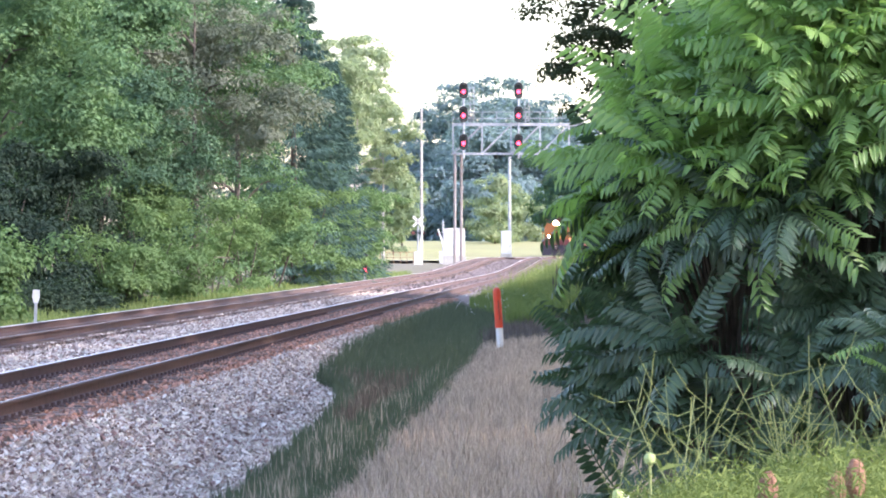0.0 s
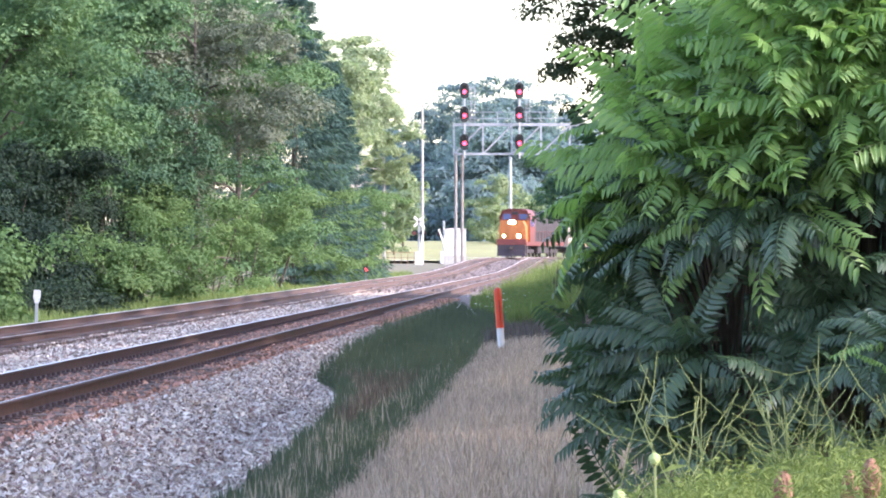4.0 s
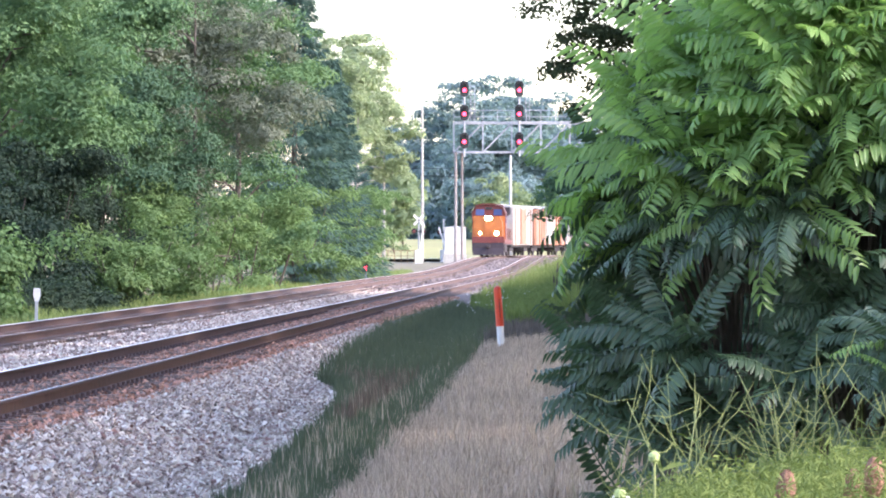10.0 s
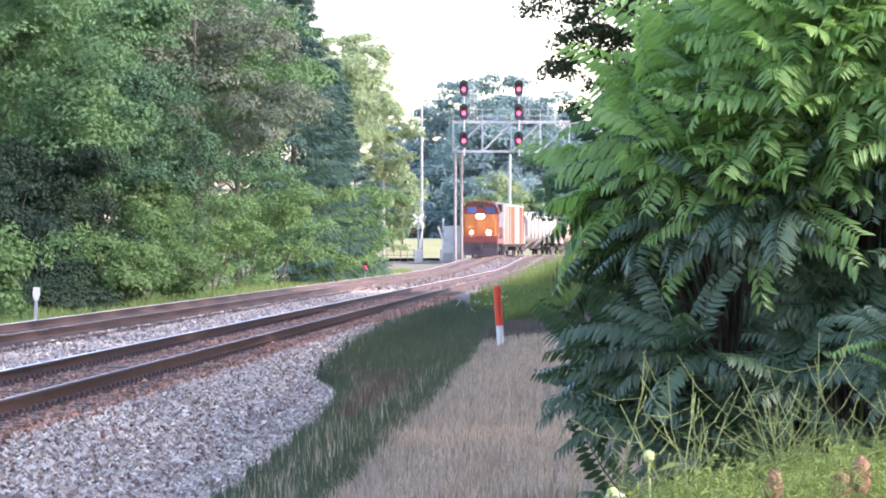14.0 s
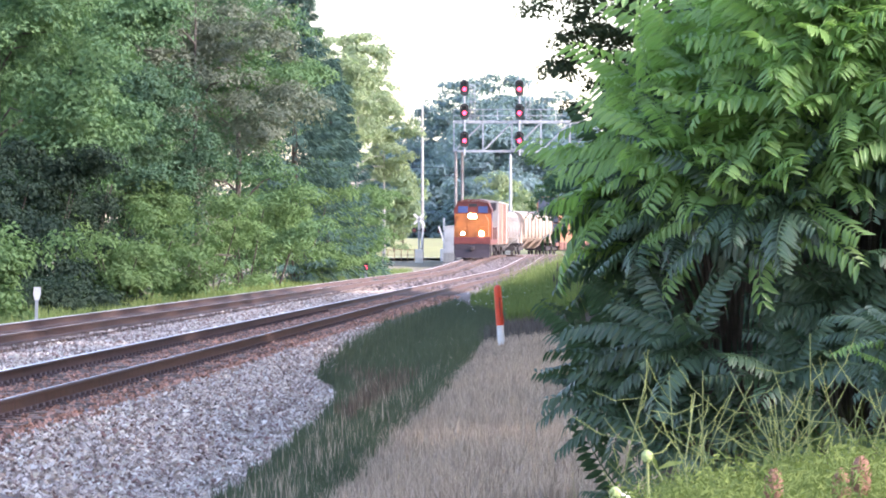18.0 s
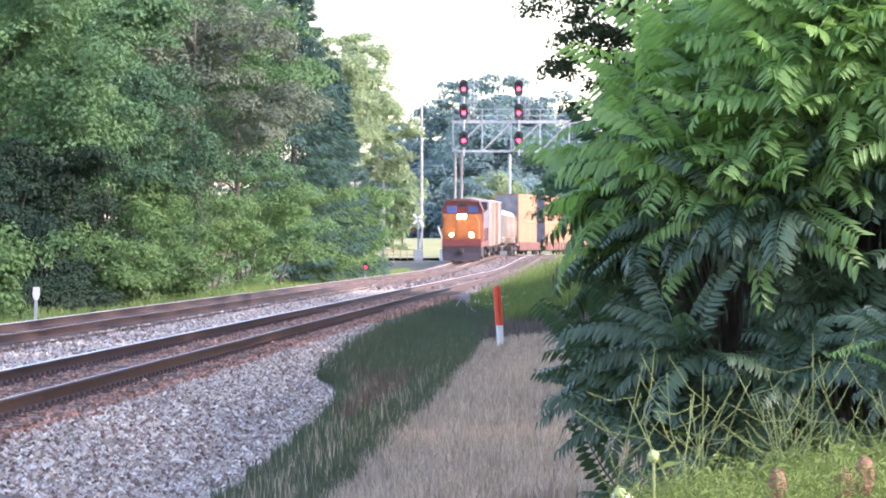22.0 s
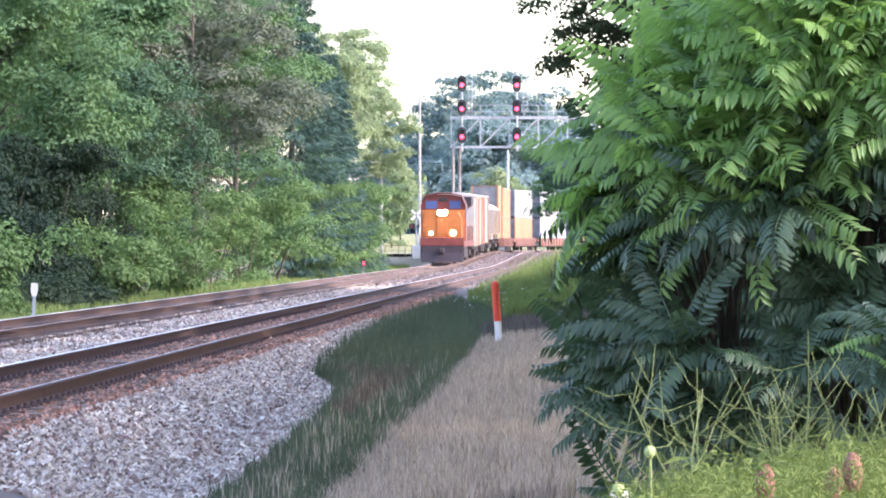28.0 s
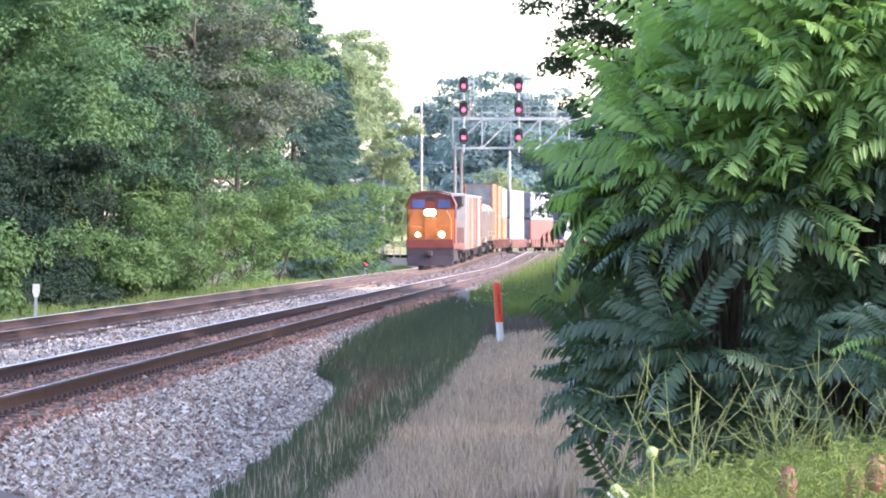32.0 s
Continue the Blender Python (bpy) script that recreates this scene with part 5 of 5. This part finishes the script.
def spike_weed(seed):
    rng = np.random.default_rng(seed)
    t = empty("spiked_weed", pose(0, 0, 0), "yellow-green branching weed with thin flower spikes", "weed", "spiked weeds")
    h = rng.uniform(0.95, 1.15)
    pts = [Vector((0.022 * k * math.sin(k * 0.55 + seed), 0.02 * k * math.cos(k * 0.6 + seed), h * k / 6)) for k in range(7)]
    part("stalk", tube(pts, 0.0028, 0.0016, 5), M_STEM, t)
    for k in range(16):
        s = 0.3 + 0.66 * k / 16
        i = int(s * 6)
        p = pts[i].lerp(pts[i + 1], s * 6 - i)
        a = k * 2.3 + rng.uniform(-0.4, 0.4)
        d = Vector((math.cos(a), math.sin(a), rng.uniform(-0.1, 1.3))).normalized()
        L = rng.uniform(0.08, 0.26)
        bm = bmesh.new()
        mid = p + d * L * 0.55
        end = mid + (d + Vector((0, 0, 0.5))).normalized() * L * 0.5
        rod(bm, p, mid, 0.0012, 0.0013, 5)
        for m in range(12):
            q = mid.lerp(end, m / 11)
            bmesh.ops.create_icosphere(bm, subdivisions=1, radius=0.0027 * (1.1 - 0.05 * m), matrix=Matrix.Translation(q + Vector(rng.normal(0, 0.0018, 3))))
        rod(bm, mid, end, 0.0014, 0.0009, 5)
        part("flower_spike", bm, M_SPIKE, t)
    for k in range(10):
        V, F = leaf_cloud(rng, np.array([pts[k % 6]]), np.array([[0, 0, 1.0]]), 0.09, 0.024)
        part("leaf", mesh_of("leaf", V, F, GRASS_LIGHT), None, t)
    return t


weeds = [spike_weed(500 + k) for k in range(4)]
wr = random.Random(8)
for k in range(28):
    y = wr.uniform(11.5, 15.0)
    side = 310 + 520 * wr.random() ** 0.65
    x = at(side, y)
    # the tallest stand towards the far side of the clump
    reach = wr.uniform(0.0, 190.0) if k % 3 else -40.0
    top = 1.6 - (330 - 0.62 * (side - 300) + reach) / LENS * y
    g = near_ground(x, y)
    base = pose(x, y, top - 1.08, wr.uniform(-21, 21), wr.uniform(-21, 21), wr.uniform(0, 360)) if top - 1.08 < g else pose(x, y, g, wr.uniform(-21, 21), wr.uniform(-21, 21), wr.uniform(0, 360))
    t = weeds[k] if k < 4 else copy_thing(weeds[k % 4], base)
    t.matrix_basis = base
    SWAY.append((t, base, wr.uniform(0, 6.28), 1.1))

rng = np.random.default_rng(77)
cnt = 6500
y = rng.uniform(7.5, 12.5, cnt)
side = 300 + 530 * rng.uniform(0, 1, cnt) ** 0.8
x = side * y / LENS
top = 1.6 - (455 - 0.17 * (side - 300) + 26 * np.sin(side * 0.03 + y)) / LENS * y
g = ground_z(x, y)
hh = np.clip(top - g, 0.25, 1.3)
V, F = blades(rng, np.stack([x, y, g], 1), hh, 0.0032, 0.18)
stuff("light_weeds", V, F, GRASS_LIGHT, "feathery light green weeds close to the camera", "weeds")
k = rng.integers(0, cnt, 70000)
s = rng.uniform(0.5, 1.0, 70000)
P = np.stack([x[k], y[k], g[k] + hh[k] * s], 1) + rng.normal(0, 0.018, (70000, 3))
V, F = leaf_cloud(rng, P, np.tile([0, 0, 1.0], (70000, 1)), 0.021, 0.005, jitter=0.9)
stuff("light_weed_leaves", V, F, GRASS_LIGHT, "small narrow leaves of light green weeds", "weeds")


def flower_stalk(name, side, py, y, r, tall, mat, label, part_name, bristle=True):
    x, z = at(side, y), 1.6 - py / LENS * y
    g = near_ground(x, y)
    t = empty(name, pose(x, y, g), label, "plant", "flower stalks")
    h = z - g
    part("stalk", rods([((0, 0, -0.05), (0.01, 0, h * 0.5)), ((0.01, 0, h * 0.5), (0, 0, h))], 0.0028, 6), M_STEM, t)
    bm = bmesh.new()
    bmesh.ops.create_icosphere(bm, subdivisions=3, radius=1.0, matrix=Matrix.Translation((0, 0, h)) @ Matrix.Diagonal((r, r, tall, 1)))
    rr = random.Random(int(side * 7))
    for v in bm.verts:
        v.co += v.normal * rr.uniform(-0.05, 0.07) * r
    hd = part(part_name, bm, mat, t)
    if bristle:
        br = np.random.default_rng(int(side))
        D = unit(br.normal(0, 1, (260, 3)))
        V, F = leaf_cloud(br, D * np.array([r, r, tall]) * 0.95 + np.array([0, 0, h]), D, r * 0.32, r * 0.12, way=D)
        tagged(part("bristles", mesh_of("bristles", V, F, mat), None, hd), kind="stuff")
    return t, h


HEADS = []
for side, py, y in ((586, 430, 8.0), (706, 428, 8.2), (741, 408, 7.8)):
    HEADS.append(flower_stalk("seed_head", side, py, y, 0.017, 0.036, M_SEED, "brown oval seed head on a thin stalk", "head"))
for side, py, y in ((366, 372, 9.0), (306, 438, 8.6)):
    t, h = flower_stalk("bud_stalk", side, py, y, 0.011, 0.012, M_BUD, "round pale green bud on a thin stalk", "bud")
    SWAY.append((t, t.matrix_basis.copy(), side, 0.6))
for side, py, y in ((312, 446, 9.2),):
    t, h = flower_stalk("white_flower", side, py, y, 0.019, 0.008, M_PETAL, "small flat white flower head on a stalk", "flower_head")
    SWAY.append((t, t.matrix_basis.copy(), side, 0.6))


def stones(rng, x, y, z, size):
    n = len(x)
    O = np.array([[1, 0, 0], [-1, 0, 0], [0, 1, 0], [0, -1, 0], [0, 0, 1], [0, 0, -1.0]])
    D = O[None] * rng.uniform(0.45, 1.1, (n, 6, 1)) + rng.normal(0, 0.22, (n, 6, 3))
    q = unit(rng.normal(0, 1, (n, 3, 3)))
    D = np.einsum("nij,nkj->nki", q, D) * (size * rng.uniform(0.55, 1.25, n))[:, None, None]
    V = D + np.stack([x, y, z], 1)[:, None]
    f = np.array([[0, 2, 4], [2, 1, 4], [1, 3, 4], [3, 0, 4], [2, 0, 5], [1, 2, 5], [3, 1, 5], [0, 3, 5]])
    F = (np.arange(n)[:, None, None] * 6 + f[None]).reshape(-1, 3)
    return V.reshape(-1, 3), F


x, y, n = scatter(rng, 46000, 36, 105, lambda y: 1.55 + 0 * y, lambda y: toe(y) + 0.45, 1.35)
V, F = stones(rng, x, y, np.maximum(bed_z(n, y), ground_z(x, y)) + 0.01, 0.042)
stuff("shoulder_stones", V, F, M_STONE, "loose grey crushed stones on the ballast shoulder", "stones")
x, y, n = scatter(rng, 26000, 50, 200, lambda y: -3.5 + 0 * y, lambda y: -1.3 + 0 * y, 1.4)
V, F = stones(rng, x, y, bed_z(n, y) + 0.01, 0.05)
stuff("middle_stones", V, F, M_STONE, "loose grey crushed stones between the tracks", "stones")
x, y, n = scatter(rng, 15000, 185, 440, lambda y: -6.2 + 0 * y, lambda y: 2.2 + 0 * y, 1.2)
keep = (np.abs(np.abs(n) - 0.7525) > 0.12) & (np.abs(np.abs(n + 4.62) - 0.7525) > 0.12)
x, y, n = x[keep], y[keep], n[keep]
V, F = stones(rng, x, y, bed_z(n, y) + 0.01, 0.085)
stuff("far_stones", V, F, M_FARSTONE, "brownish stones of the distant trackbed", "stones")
x, y, n = scatter(rng, 22000, 36, 160, lambda y: -1.25 + 0 * y, lambda y: 1.65 + 0 * y, 1.4)
keep = np.abs(np.abs(n) - 0.7525) > 0.1
x, y, n = x[keep], y[keep], n[keep]
V, F = stones(rng, x, y, bed_z(n, y) + 0.01, 0.042)
stuff("rusty_stones", V, F, M_RUSTSTONE, "rust-stained stones between and beside the rails", "stones")


# ---- sleepers ----
for tr, line in TRACKS:
    me = None
    rest = bmesh.new()
    ys = np.arange(30, 620, 0.55)
    for k, yy in enumerate(ys):
        if 40 <= yy < 190:
            if me is None:
                b = boxed(-1.28, 1.28, -0.115, 0.115, -0.30, -0.172, bevel=0.008)
                me = bpy.data.meshes.new("sleeper")
                b.to_mesh(me)
                b.free()
                me.materials.append(M_TIE)
            o = part("sleeper", me, None, tr)
            o.matrix_basis = pose(float(line(yy)), yy, float(rail_z(yy)) + random.uniform(-0.012, 0.004), 0, 0, -2.2 + random.uniform(-0.6, 0.6))
        elif yy > 190:
            X, Z = float(line(yy)), float(rail_z(yy))
            box(rest, X - 1.28, X + 1.28, yy - 0.115, yy + 0.115, Z - 0.3, Z - 0.172)
    tagged(part("far_sleepers", rest, M_TIE, tr), kind="stuff")


# steel plates with spikes under the near track's rails
bm = boxed(-0.19, 0.19, -0.09, 0.09, 0.0, 0.022, bevel=0.004)
for sx in (-0.12, 0.12):
    for sy in (-0.05, 0.05):
        box(bm, sx - 0.016, sx + 0.016, sy - 0.016, sy + 0.016, 0.015, 0.06)
plate = bpy.data.meshes.new("tie_plate")
bm.to_mesh(plate)
bm.free()
plate.materials.append(M_RAIL)
for yy in np.arange(30, 620, 0.55):
    if 42 <= yy < 122:
        for off in (-0.7525, 0.7525):
            o = part("tie_plate", plate, None, TRACKS[0][0])
            o.matrix_basis = pose(float(near_x(yy)) + off, yy, -0.178, 0, 0, -2.2)

# dry dead stalks standing in the verge weeds
sr = random.Random(4)
for k in range(14):
    y = sr.uniform(118, 150)
    x = at(sr.uniform(190, 270), y)
    hgt = sr.uniform(0.9, 1.5)
    t = empty("dead_stalk", pose(x, y, near_ground(x, y), sr.uniform(-6, 6), sr.uniform(-6, 6), 0), "dry brown dead weed stalk in green weeds", "weed", "dead stalks")
    part("stalk", tube([(0, 0, -0.1), (0.02, 0, hgt * 0.5), (0.05, 0, hgt)], 0.014, 0.008), M_BARK, t)
    part("seed_cluster", rod(bmesh.new(), (0.05, 0, hgt * 0.9), (0.06, 0, hgt * 1.08), 0.03, 0.012, 7), M_BARK, t)


# ---- what moves ----
def nose_at(t):
    return NOSE_START - PACE * t


def wagon_pose(y_front, length, z):
    a, b = at_rail(behind(y_front, 2.5)), at_rail(behind(y_front, length - 2.5))
    d = a - b
    yaw = math.degrees(math.atan2(-d.x, d.y))
    tilt = math.degrees(math.atan2(d.z, math.hypot(d.x, d.y)))
    c = (a + b) / 2
    return pose(c.x, c.y, c.z + z, tilt, 0, yaw)


def motions():
    times = [float(k) for k in range(33)]
    for thing, gap, length, z in TRAIN:
        walk(thing, [(t, wagon_pose(behind(nose_at(t), gap), length, z)) for t in times])
    # the wind rocks the weeds
    for thing, base, phase, deg in SWAY:
        base = base.normalized()
        walk(thing, [(t, base @ pose(0, 0, 0, deg * math.sin(1.7 * t + phase), deg * 0.8 * math.sin(1.1 * t + 2 * phase), 0)) for t in [k * 0.8 for k in range(41)]])
    # seconds and how far the three seed heads lean to the side, in degrees
    lean = [(0, -0.6), (3, 0.6), (6, 1.2), (9, 1.6), (11, 0.4), (13, -0.2), (16, 0.3), (19, -0.3), (21, 0.3), (23, 0.2), (25.5, -0.5), (28, -0.7), (30, 0.4), (32, 1.4)]
    for thing, h in HEADS:
        base = thing.matrix_basis.copy()
        walk(thing, [(t, base @ pose(0, 0, 0, 0.3 * math.sin(t), a, 0)) for t, a in lean])


motions()
